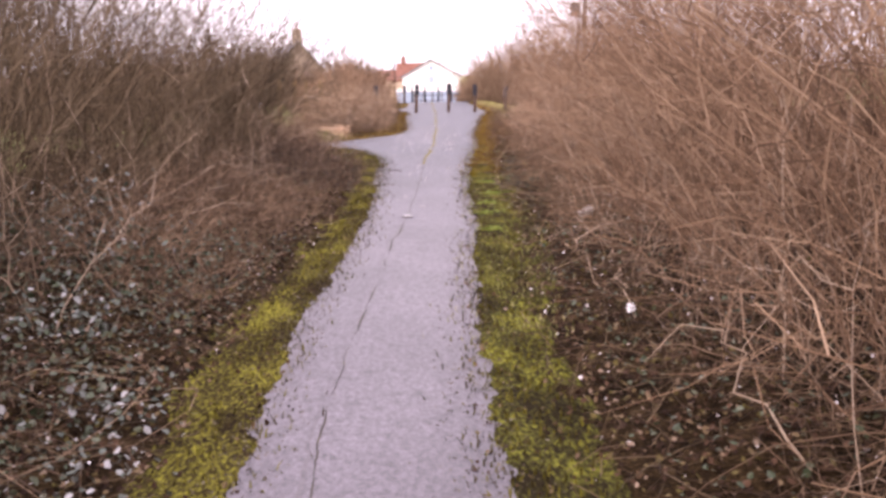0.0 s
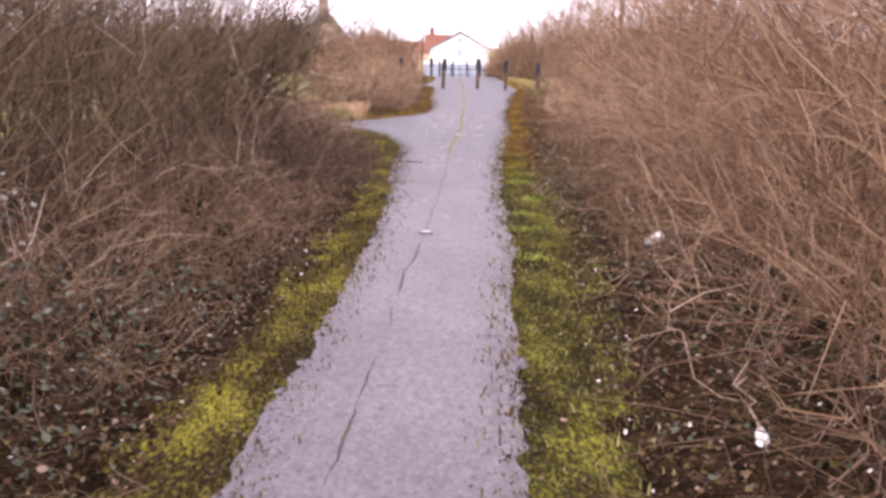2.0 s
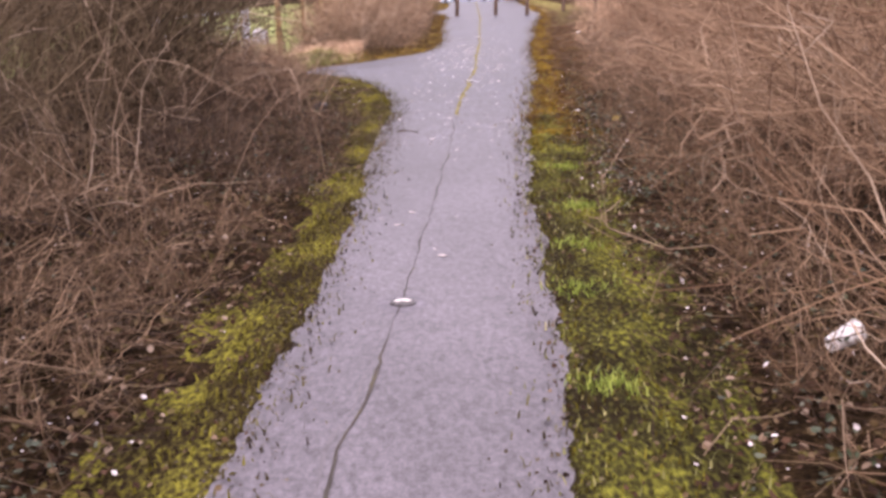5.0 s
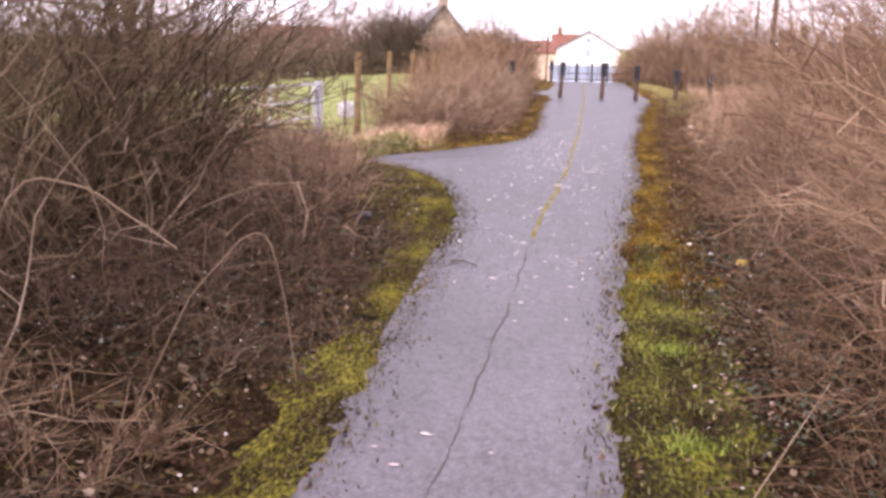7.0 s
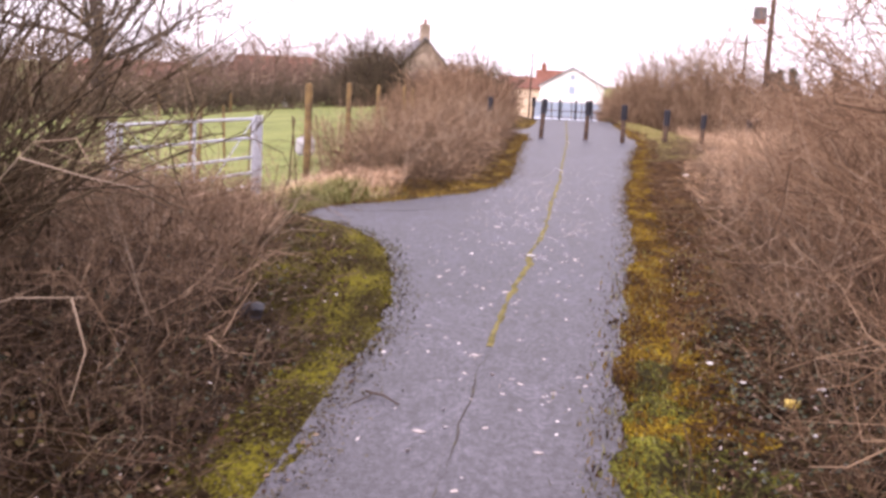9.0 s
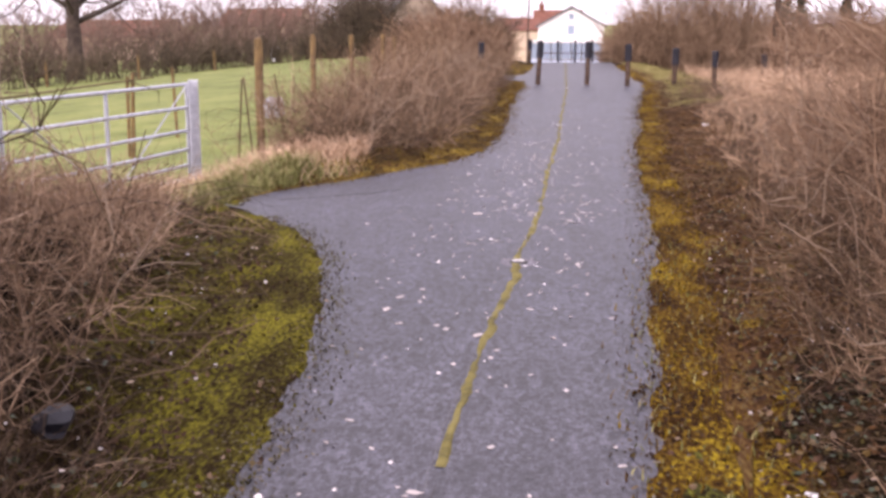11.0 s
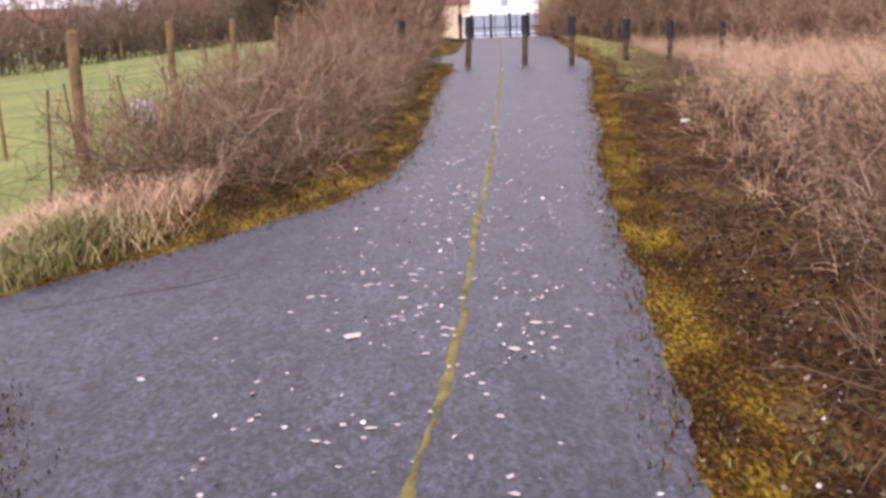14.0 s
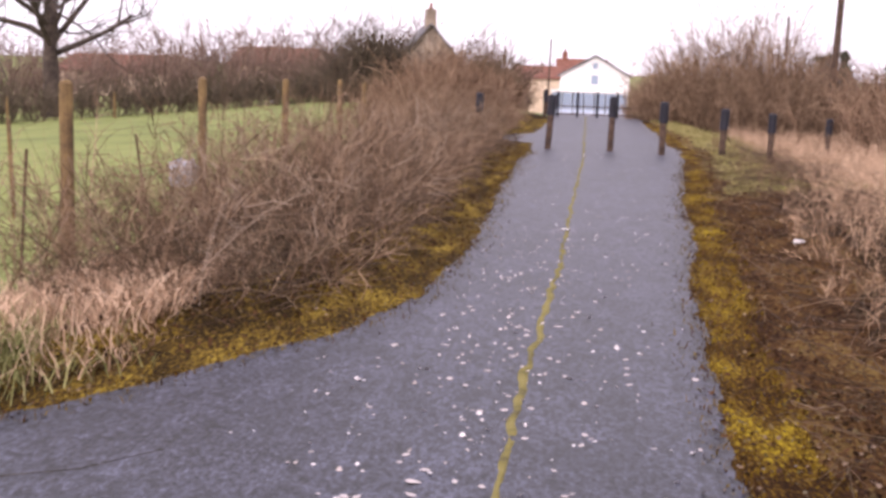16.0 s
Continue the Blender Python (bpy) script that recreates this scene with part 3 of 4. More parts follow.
strip("brown_bank", 18.2, 60, .05, lambda y: along(EDGE_R, y) + .3, lambda y: along(EDGE_R, y) + .32 + (.93 + .3 * wob(y, 0 * y, 1.1, 2)) * smooth(y, 18.2, 22), 16, .006, M_BANK,
      "rust-brown bank of old leaf litter and moss", "bank", "stuff", rough=.028)
strip("verge_turf", 37, 62, .06, lambda y: along(EDGE_R, y) + .5 + .2 * wob(y, 0 * y, 1.3, 2), lambda y: along(EDGE_R, y) + 1.9 + .3 * wob(y, 0 * y, .9, 3), 20, .02, M_TURF,
      "worn yellow-green turf on the verge by the bollards", "grass", "stuff", rough=.028)

# the joint along the middle of the path
def joint(y):
    return along(JOINT, y) + .018 * wob(y, y * 0, 2.4, 1) + .008 * wob(y, y * 0, 9.1, 3)


strip("path_joint", -6, 19.2, .05, lambda y: joint(y) - np.maximum(.003 + .009 * wob(y, 0 * y, 2), 0), lambda y: joint(y) + np.maximum(.003 + .009 * wob(y, 0 * y, 2.4, 3), 0), 3, .015, M_CRACK,
      "dark open crack along the asphalt joint", "crack", "structure")
strip("joint_seam", -4, 20, .05, lambda y: joint(y) - .035 - np.maximum(.028 * wob(y, 0 * y, .7, 5) + .012 * wob(y, 0 * y, 4, 2), 0), lambda y: joint(y) - .032, 3, .0135, M_SEAM,
      "pale worn strip beside the open asphalt joint", "seam", "structure")
strip("joint_moss", 18.6, 63, .05, lambda y: joint(y) - .03 - .024 * wob(y, 0 * y, 3), lambda y: joint(y) + .03 + .024 * wob(y, 0 * y, 4, 3), 5, .013, M_JOINT,
      "yellowish moss line growing in the asphalt joint", "moss", "stuff", rough=.008)

# ---- hedges and thickets ----
def stuff(name, chunk, mat, label, category):
    return tagged(mesh_from(name, *chunk, mat), label, category, kind="stuff")


def scatter_side(n, y0, y1, a, b, side, power=1.0):
    y = rng.uniform(y0, y1, n)
    d = a + (b - a) * rng.uniform(0, 1, n) ** power
    x = along(EDGE_L, y) - d if side < 0 else along(EDGE_R, y) + d
    return x, y, d


# tall reddish hedge on the right
x, y, d = scatter_side(3200, -4, 27, 1.3, 3.9, 1, .85)
tall = (.6 + 2.65 * smooth(d, 1.1, 2.5)) * (1 - .04 * smooth(y, 13, 19) - .66 * smooth(y, 20, 26)) * (1 + .16 * wob(x, y, .9))
stuff("bare_hedge", stems(x, y, height(x, y), tall, lean=(-.13, 0), spread=.42, twigs=11, reach=.5, fine=.0026, points=6, kink=.05), M_TWIG_RED,
      "tall tangled bare hedge of reddish-brown twigs", "hedge")
# tall olive shrubs on the left
x, y, d = scatter_side(2800, -4, 19.5, 1.6, 4.8, -1, .8)
ok = d > 1.5 + 1.1 * smooth(y, 14.5, 17.5)
x, y, d = x[ok], y[ok], d[ok]
tall = (.8 + 3.05 * smooth(d, 1.5, 2.9)) * (1 + .14 * wob(x, y, 1.1)) * (1 - .38 * smooth(y, 11, 17))
stuff("bare_hedge", stems(x, y, height(x, y), tall, lean=(.03, 0), spread=.34, twigs=9, reach=.46, fine=.0027, points=6, kink=.045), M_TWIG_DARK,
      "tall bare hedge of olive-brown twigs beside the path", "hedge")
# low hedge beyond the branch on the left
x, y, d = scatter_side(1800, 27.8, 54, .6, 2.6, -1, 1.1)
tall = (.3 + .5 * smooth(d, .6 + .8 * smooth(y, 34, 40), 1.3 + .9 * smooth(y, 34, 40))) * (1 + .5 * smooth(y, 34, 48)) * smooth(y + d * .6, 27.4, 30.5) * (1 + .45 * wob(x, y, .8)) + .12
stuff("low_hedge", stems(x, y, height(x, y), tall, spread=.6, twigs=12, reach=.36, fine=.0026), M_TWIG_BROWN,
      "low tangled bare hedge of brown bramble twigs", "hedge")
# darker twigs inside the low hedge paint the shade of its core
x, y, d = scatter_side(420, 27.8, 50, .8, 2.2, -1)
stuff("low_hedge", stems(x, y, height(x, y), rng.uniform(.3, .8, 420), spread=.6, twigs=12, reach=.3, fine=.003), M_TWIG_DARK, "inner twigs of the low hedge, coloured dark for its shaded core", "hedge")
x, y, d = scatter_side(260, 28, 46, .7, 2.4, -1)
stuff("pale_branches", stems(x, y, height(x, y), rng.uniform(.5, 1.25, 260), spread=.6, thick=.006, twigs=5, reach=.36, fine=.0036, points=6), M_PALE,
      "pale dead stems standing in the low hedge", "branches")
x, y = rng.normal(-2.9, .3, 180), rng.normal(17.6, .6, 180)
stuff("bare_shrub", stems(x, y, height(x, y), rng.uniform(1.4, 3.2, 180), lean=(.2, .02), spread=.42, thick=.010, twigs=12, reach=.6, fine=.0032, points=6), M_TWIG_DARK,
      "dense dark bare shrub at the end of the tall hedge", "shrub")
# low tan thicket on the right past the tall hedge
x, y, d = scatter_side(4600, 24.5, 56, .9, 5.5, 1, .9)
ok = d > .85 + 1.4 * smooth(y, 33, 39)
x, y, d = x[ok], y[ok], d[ok]
tall = (.2 + .5 * smooth(d, .8, 2.2)) * (1 - .3 * smooth(y, 36, 46)) * (1 + .25 * wob(x, y, 1.3))
stuff("low_thicket", stems(x, y, height(x, y), tall, spread=.45, thick=.0026, twigs=10, reach=.17, fine=.0015), M_STRAW,
      "low thicket of fine tan dead stems beside the path", "thicket")
x, y, d = scatter_side(380, 25, 50, .9, 4, 1)
tall = (.15 + .5 * smooth(d, .8, 2.2)) * (1 - .3 * smooth(y, 36, 46)) * rng.uniform(.6, 1.2, len(x))
stuff("low_thicket", stems(x, y, height(x, y), tall, spread=.5, thick=.004, twigs=9, reach=.22, fine=.0022), M_TWIG_RED,
      "darker reddish stems inside the low tan thicket", "thicket")
# pale thicker branches standing in the front of the hedges
x, y, d = scatter_side(210, -3, 25, 1.05, 2.0, 1)
stuff("pale_branches", stems(x, y, height(x, y), rng.uniform(.7, 1.8, 210), lean=(-.1, 0), spread=.5, thick=.005, twigs=6, reach=.36, fine=.0026, points=8, kink=.05), M_PALE,
      "pale forked branches standing in the bare hedge", "branches")
x, y, d = scatter_side(170, -3, 23, 1.0, 2.8, -1)
stuff("pale_branches", stems(x, y, height(x, y), rng.uniform(.6, 1.6, 170), lean=(-.12, 0), spread=.45, thick=.006, twigs=4, reach=.42, fine=.0034, points=7), M_PALE,
      "pale arching branches over the leaf litter", "branches")
x, y, d = scatter_side(230, 10.8, 16, 1.5, 2.3, 1)
stuff("drooping_branches", stems(x, y, height(x, y) + .35, rng.uniform(.6, 1.15, 230), lean=(-.75, -.15), spread=.4, thick=.005, twigs=10, reach=.36, fine=.0024, points=7, kink=.05), M_TWIG_TAN,
      "pale drooping branches hanging out of the bare hedge", "branches")
x, y, d = scatter_side(46, 5.2, 9.4, .85, 1.5, 1)
stuff("pale_branches", stems(x, y, height(x, y), rng.uniform(.4, .85, 46), lean=(.1, 0), spread=.6, thick=.0058, twigs=4, reach=.3, fine=.003, points=8, kink=.06), M_PALE,
      "pale bent forked stems standing over the leaf litter", "branches")
# brambles at the feet of the hedges
def bramble(n, y0, y1, a, b, side, top=.5):
    x, y, d = scatter_side(n, y0, y1, a, b, side)
    return canes(x, y, height(x, y), rng.uniform(.5, 1.7, n), top * rng.uniform(.15, .8, n) * (.4 + .6 * smooth(d, a, b)))


def ground_twigs(n, y0, y1, a, b, side):
    """Short dead twigs and stalks lying in the litter."""
    x, y, d = scatter_side(n, y0, y1, a, b, side)
    return canes(x, y, height(x, y) + .01, rng.uniform(.12, .5, n), rng.uniform(.01, .12, n), .0028, 4)


x, y, d = scatter_side(400, -3, 18, .7, 2.2, -1)
stuff("undergrowth", stems(x, y, height(x, y), (.08 + .42 * smooth(d, .5, 2.0)) * rng.uniform(.6, 1.3, 400), lean=(.15, 0), spread=.9, thick=.0034, twigs=7, reach=.26, fine=.0018, points=5), M_CANE,
      "low tan tangle of dead stalks at the foot of the hedge", "undergrowth")
x, y, d = scatter_side(420, -3, 26, .8, 1.9, 1)
stuff("undergrowth", stems(x, y, height(x, y), (.08 + .5 * smooth(d, .7, 1.7)) * rng.uniform(.6, 1.3, 420), lean=(-.2, 0), spread=.9, thick=.0036, twigs=7, reach=.28, fine=.0019, points=5), M_CANE,
      "low tangle of reddish dead stalks at the hedge foot", "undergrowth")
x, y, d = scatter_side(520, 7, 13.5, .6, 1.9, -1)
stuff("undergrowth", stems(x, y, height(x, y), (.1 + .4 * smooth(d, .5, 1.8)) * rng.uniform(.6, 1.3, 520), lean=(.15, 0), spread=.8, thick=.0034, twigs=9, reach=.24, fine=.0019), M_TWIG_BROWN,
      "low brown tangle of dead stalks along the hedge foot", "undergrowth")
x, y, d = scatter_side(600, 9.5, 24, .75, 1.7, 1)
stuff("undergrowth", stems(x, y, height(x, y), (.08 + .4 * smooth(d, .7, 1.6)) * rng.uniform(.6, 1.3, 600), lean=(-.15, 0), spread=.8, thick=.0034, twigs=9, reach=.24, fine=.0019), M_TWIG_BROWN,
      "low brown dead stalks before the reddish hedge", "undergrowth")
stuff("bramble_tangle", merge(bramble(1000, -4, 23.8, .65, 2.6, -1, .6)), M_CANE, "tangled bare bramble canes over leaf litter", "brambles")
stuff("bramble_tangle", merge(bramble(1000, -4, 27, .8, 2.5, 1, .7)), M_CANE, "tangled pale bramble canes at the hedge foot", "brambles")
stuff("bramble_tangle", merge(bramble(1500, 27.8, 46, .6, 2.2, -1, .65)), M_CANE, "bare bramble canes spilling from the low hedge", "brambles")
stuff("bramble_tangle", merge(bramble(700, 26, 46, .6, 2.5, 1, .4)), M_CANE, "pale bramble canes over brown litter", "brambles")

stuff("ground_twigs", merge(ground_twigs(1300, -3, 27, .35, 2.0, 1), ground_twigs(1300, -3, 24, .35, 2.0, -1), ground_twigs(500, 25, 44, .4, 1.8, 1)), M_TWIG_DARK,
      "short dark dead twigs lying in the leaf litter", "twigs")
x, y, d = scatter_side(700, 17.3, 24.2, .95, 3.3, -1)
stuff("low_brambles", stems(x, y, height(x, y), rng.uniform(.25, .7, 700) * (1 - .4 * smooth(y, 21, 24)), spread=.6, twigs=10, reach=.3, fine=.0028), M_TWIG_TAN,
      "low tan bramble stems before the gateway", "brambles")
x, y, d = scatter_side(420, 14.2, 18.8, .3, 1.7, -1)
stuff("low_brambles", stems(x, y, height(x, y), (.1 + .3 * smooth(d, .3, 1.4)) * rng.uniform(.6, 1.4, 420), lean=(.2, 0), spread=.9, thick=.0034, twigs=8, reach=.24, fine=.0019), M_CANE,
      "low dark tangle of dead stems at the path edge", "brambles")
# fallen leaves
def litter(n, y0, y1, a, b, side, size=(.013, .04), lift=.06):
    x, y, d = scatter_side(n, y0, y1, a, b, side)
    return leaves(x, y, height(x, y) + rng.uniform(.008, lift, n), rng.uniform(*size, n))


stuff("leaf_litter", merge(litter(26000, -3, 24, .3, 2.2, -1), litter(26000, -3, 27, .4, 2.2, 1), litter(7000, -3, 18, .45, 1.9, -1, (.02, .042), .12), litter(6000, -3, 22, .6, 1.8, 1, (.02, .04), .1), litter(3800, -4, 24, -.06, .6, -1, (.012, .034), .035), litter(4200, -4, 27, -.1, .7, 1, (.012, .034), .035)), M_LITTER, "dead brown leaves over dark soil", "leaf litter")
stuff("leaf_litter", merge(litter(4000, 26, 46, .25, 1.4, -1), litter(16000, 18, 46, .35, 2.0, 1), litter(5200, 25.4, 46, -.06, .9, -1), litter(1600, 26, 46, -.08, .5, 1)), M_LITTER_RED, "reddish-brown dead leaves under the low hedges", "leaf litter")
stuff("pale_flakes", merge(litter(520, -2, 23, .3, 1.8, -1, (.012, .026), .1), litter(640, -2, 25, .35, 1.7, 1, (.012, .026), .1)), M_FLAKE, "small pale dry leaf flakes caught in the litter", "leaf flakes")
def crumbs(n, y0, y1, side):
    y = rng.uniform(y0, y1, n)
    d = rng.normal(.0, .1, n)
    x = along(EDGE_L, y) - d if side < 0 else along(EDGE_R, y) + d
    return leaves(x, y, np.maximum(height(x, y), .012) + rng.uniform(.002, .012, n), rng.uniform(.007, .02, n), .3)


stuff("edge_crumbs", merge(crumbs(4200, -1, 24, -1), crumbs(1500, 15, 19, -1), crumbs(4200, -1, 26, 1), crumbs(3000, 25.5, 42, -1), crumbs(3200, 26, 42, 1)), M_CRUMB, "crumbled soil and grit along the asphalt edges", "grit")
stuff("bramble_leaves", merge(litter(1800, 13.5, 19.5, .5, 1.7, 1, (.014, .036), .14), litter(700, 14, 18.5, .3, 1.5, -1, (.014, .034), .12), litter(1200, 3, 10, .4, 1.5, -1, (.018, .04), .14), litter(5200, -4, 9, .6, 2.4, -1, (.022, .05), .35), litter(1800, -4, 14, .5, 1.6, 1, (.018, .04), .22), litter(500, 10, 24, .6, 2, -1, (.014, .032), .3),
      litter(700, 12, 24, .4, 1.3, 1, (.012, .028), .12)), M_EVERGREEN, "dark green bramble leaves low in the thicket", "leaves")

def leaf_clump(n, x, y, z, sx, sz):
    px, py = rng.normal(x, sx, n), rng.normal(y, sx, n)
    return leaves(px, py, np.maximum(height(px, py) + .01, z + rng.normal(0, sz, n)), rng.uniform(.018, .045, n), .8)


stuff("silvery_leaves", merge(leaf_clump(170, -2.5, 6.9, .62, .24, .12), leaf_clump(60, -2.3, 5.4, .35, .25, .1), leaf_clump(90, -1.85, 4.3, .2, .16, .06), leaf_clump(70, -2.8, 8.4, .7, .2, .1), leaf_clump(90, -2.2, 5.0, .42, .2, .09), leaf_clump(60, -1.75, 3.7, .12, .14, .05)),
      M_SILVER, "pale silvery-green bramble leaves in the hedge foot", "leaves")

# short grass in the moss, dead grass at the gateway
def turf(n, y0, y1, a, b, side, tall=(.015, .05)):
    x, y, d = scatter_side(n, y0, y1, a, b, side)
    x = x + side * np.where(rng.random(n) < .3, rng.normal(0, .1, n) - d, 0)
    return blades(x, y, height(x, y) + .01, rng.uniform(*tall, n), .004)


stuff("moss_tufts", merge(turf(5600, -2, 15.2, .0, .26, -1, (.01, .045)), turf(1100, -2, 18, .0, .3, 1, (.01, .042))), M_MOSS_TUFT, "fuzzy yellow-green moss tufts with short grass", "moss")
stuff("moss_tufts", turf(5200, -2, 18, .0, .4, 1, (.01, .05)), M_OLIVE_TUFT, "dull green moss tufts and short grass", "moss")
stuff("moss_tufts", merge(turf(5500, 18.2, 24, .0, .95, -1, (.008, .026))), M_OLIVE_TUFT, "dark olive moss tufts beside the path branch", "moss")
stuff("moss_tufts", merge(turf(6000, 25.8, 44, .0, .85, -1, (.01, .045)), turf(6600, 16, 40, .0, .45, 1, (.012, .05))), M_RUST_TUFT, "rusty yellow moss tufts along the path", "moss")
tufts = np.repeat(np.array([(.52, 11.7), (.62, 12.6), (.78, 13.6), (.42, 10.4), (.9, 15.1)]), 160, 0) + rng.normal(0, .07, (800, 2))
stuff("grass_tufts", blades(tufts[:, 0], tufts[:, 1], height(tufts[:, 0], tufts[:, 1]), rng.uniform(.025, .07, 800), .004), M_TUFT, "small bright green grass tufts in the moss", "grass")
stuff("short_grass", merge(turf(1500, 6, 23, .1, .6, 1, (.02, .05))), M_GREEN, "short green grass blades in the moss", "grass")
x = rng.uniform(-3.6, -1.0, 7000)
y = 26.0 + (x + 3.6) * .9 + rng.normal(0, .8, 7000)
ok = along(EDGE_L, y) - x > .12
x, y = x[ok], y[ok]
stuff("dead_grass", blades(x, y, height(x, y), rng.uniform(.06, .28, len(x)), .0045, .9), M_STRAW, "tan dead grass clumps at the gateway", "grass")
x = rng.uniform(-4.2, -1.5, 6500)
y = 24.5 + (x + 3.6) * .85 + rng.normal(0, .5, 6500)
ok = along(EDGE_L, y) - x > .05
x, y = x[ok], y[ok]
x, y = np.concatenate([x, rng.normal(-2.0, .5, 1500)]), np.concatenate([y, rng.normal(26.3, .45, 1500)])
ok = along(EDGE_L, y) - x > .12
x, y = x[ok], y[ok]
stuff("green_grass", blades(x, y, height(x, y), rng.uniform(.06, .22, len(x)), .005, .9), M_GREEN, "green grass tufts beside the path branch", "grass")

x, y, d = scatter_side(6000, 36, 62, .35, 3.2, 1)
stuff("verge_grass", blades(x, y, height(x, y), rng.uniform(.03, .11, 6000), .008, .9), M_VERGE, "yellow-green rough grass on the verge by the bollards", "grass")

# ---- distance: hedgerows, bushes and trees ----
def row(n, pts, width, tall, thick, twigs, reach, fine, mat, name, label, category):
    pts = np.array(pts, float)
    s = rng.uniform(0, len(pts) - 1, n)
    i = np.minimum(s.astype(int), len(pts) - 2)
    p = pts[i] + (pts[i + 1] - pts[i]) * (s - i)[:, None]
    x, y = p[:, 0] + rng.normal(0, width, n), p[:, 1] + rng.normal(0, width, n)
    h = tall * (1 + .25 * wob(x, y, .35)) * rng.uniform(.6, 1.1, n)
    return stuff(name, stems(x, y, height(x, y), h, spread=.3, thick=thick, twigs=twigs, reach=reach, fine=fine, points=4), mat, label, category)


def dome(n, cx, cy, rx, ry, tall, mat, name, label, category, thick=.018, twigs=11, reach=.8, fine=.010, foot=.25):
    a, r = rng.uniform(0, 2 * np.pi, n), np.sqrt(rng.uniform(0, 1, n))
    x, y = cx + rx * r * np.cos(a), cy + ry * r * np.sin(a)
    h = tall * (foot + (1 - foot) * (1 - r ** 2)) * rng.uniform(.75, 1.06, n)
    return stuff(name, stems(x, y, height(x, y), h, spread=.22, thick=thick, twigs=twigs, reach=reach, fine=fine, points=4), mat, label, category)


row(1200, [(-44, 44), (-30, 61), (-24, 72), (-17, 84), (-12, 96), (-8, 106), (-2, 112)], .8, 2.1, .03, 7, .9, .018, M_FAR_DARK, "field_hedge",
    "dark bare hedge along the far field edge", "hedge")
row(1150, [(-62, 66), (-44, 82), (-30, 98), (-20, 112), (-8, 124)], 2.5, 5.6, .04, 8, 1.5, .026, M_FAR, "tree_belt", "brown bare tree belt behind the field", "trees")
row(300, [(-70, 110), (-40, 130), (-14, 140)], 4, 8.2, .05, 9, 2.0, .03, M_FAR, "tree_belt", "taller bare trees behind the belt", "trees")
dome(480, -8.4, 93, 2.6, 2.5, 5.5, M_FAR_DARK, "dark_bush", "large dark bare bush beyond the field", "bush", .03, 10, 1.2, .02)
dome(420, -4.2, 99, 3.4, 2.5, 3.9, M_FAR, "bare_bush", "bare brown bush in front of the stone cottage", "bush", .03, 10, 1.1, .018)
dome(420, -1.0, 97, 2.8, 2.5, 5.3, M_FAR, "bare_bush", "bare brown bush beside the houses", "bush", .03, 10, 1.1, .018)
dome(800, -1.5, 58, 2.4, 6, 2.2, M_TWIG_RED, "bare_bush", "rounded brown bush beyond the bollards", "bush", .016, 11, .7, .009, .4)
dome(300, -.7, 76, 1.6, 5, 3.2, M_TWIG_DARK, "bare_bush", "dark bush beside the path end", "bush", .02, 10, .8, .012)
dome(1400, 9.0, 63, 3.7, 5, 5.2, M_TWIG_BROWN, "bare_bush", "large rounded bare bush beyond the bollards", "bush", .013, 16, .42, .0065, .2)
dome(160, -9.0, 121, 4, 3, 8.0, M_FAR, "pale_tree_clump", "pale bare trees behind the dark bush", "trees", .04, 12, 1.6, .02)
dome(60, -4.4, 117, 1.4, 2, 8.4, M_FAR_DARK, "thin_tree_clump", "thin bare trees beside the cottage chimney", "trees", .05, 10, 1.3, .022)
row(500, [(-4, 196), (20, 190), (70, 180)], 3, 4.6, .05, 8, 1.5, .035, M_FAR, "tree_belt", "far bare trees behind the houses", "trees")
dome(480, 6.8, 65, 1.8, 3, 3.3, M_TWIG_TAN, "bare_bush", "small bare bush beside the large rounded bush", "bush", .014, 13, .4, .007, .12)
dome(500, 13.2, 61, 2.8, 4, 2.5, M_TWIG_RED, "bare_bush", "low bare bush beside the rounded bush", "bush", .016, 11, .8, .010)
row(800, [(10, 46), (12, 52), (15, 58), (22, 70)], 1.1, 2.2, .018, 12, .6, .010, M_TWIG_RED, "bare_bush", "bare brown bushes behind the thicket", "bush")
row(700, [(14, 84), (24, 90), (42, 98)], 2.0, 4.4, .03, 10, 1.2, .016, M_FAR, "tree_belt", "pale bare trees behind the bushes", "trees")


def limb(p, d, length, r, depth, out):
    pts = [np.array(p)]
    d = np.array(d, float)
    k = 5
    for i in range(k):
        d = d + rng.normal(0, .16, 3) + np.array([0, 0, .05])
        d /= np.linalg.norm(d)
        pts.append(pts[-1] + d * length / k)
    out.append((np.array(pts), np.linspace(r, r * .5, k + 1)))
    if depth:
        for i in range(rng.integers(3, 6)):
            j = rng.integers(2, k + 1)
            nd = d + rng.normal(0, .75, 3)
            limb(pts[j], nd / np.linalg.norm(nd), length * rng.uniform(.5, .75), r * .45, depth - 1, out)


def bare_tree(name, x, y, tall, r, label):
    top = empty(name, Matrix.Identity(4), label, "tree")
    z = float(height(x, y))
    out = []
    trunk = np.array([[x, y, z - .1], [x + .05, y, z + tall * .12], [x, y, z + tall * .25], [x + .1, y, z + tall * .38]])
    t = mesh_from("trunk", *tubes(trunk[None], np.array([[r * 1.35, r, r * .92, r * .8]]), 10), M_BARK, top, True)
    for i in range(8):
        a = i * 2.4
        limb(trunk[2] + (trunk[3] - trunk[2]) * (i / 8), (np.cos(a), np.sin(a), rng.uniform(.25, 1.0)), tall * rng.uniform(.35, .5), r * .42, 3, out)
    limb(trunk[3], (0, 0, 1), tall * .5, r * .75, 3, out)
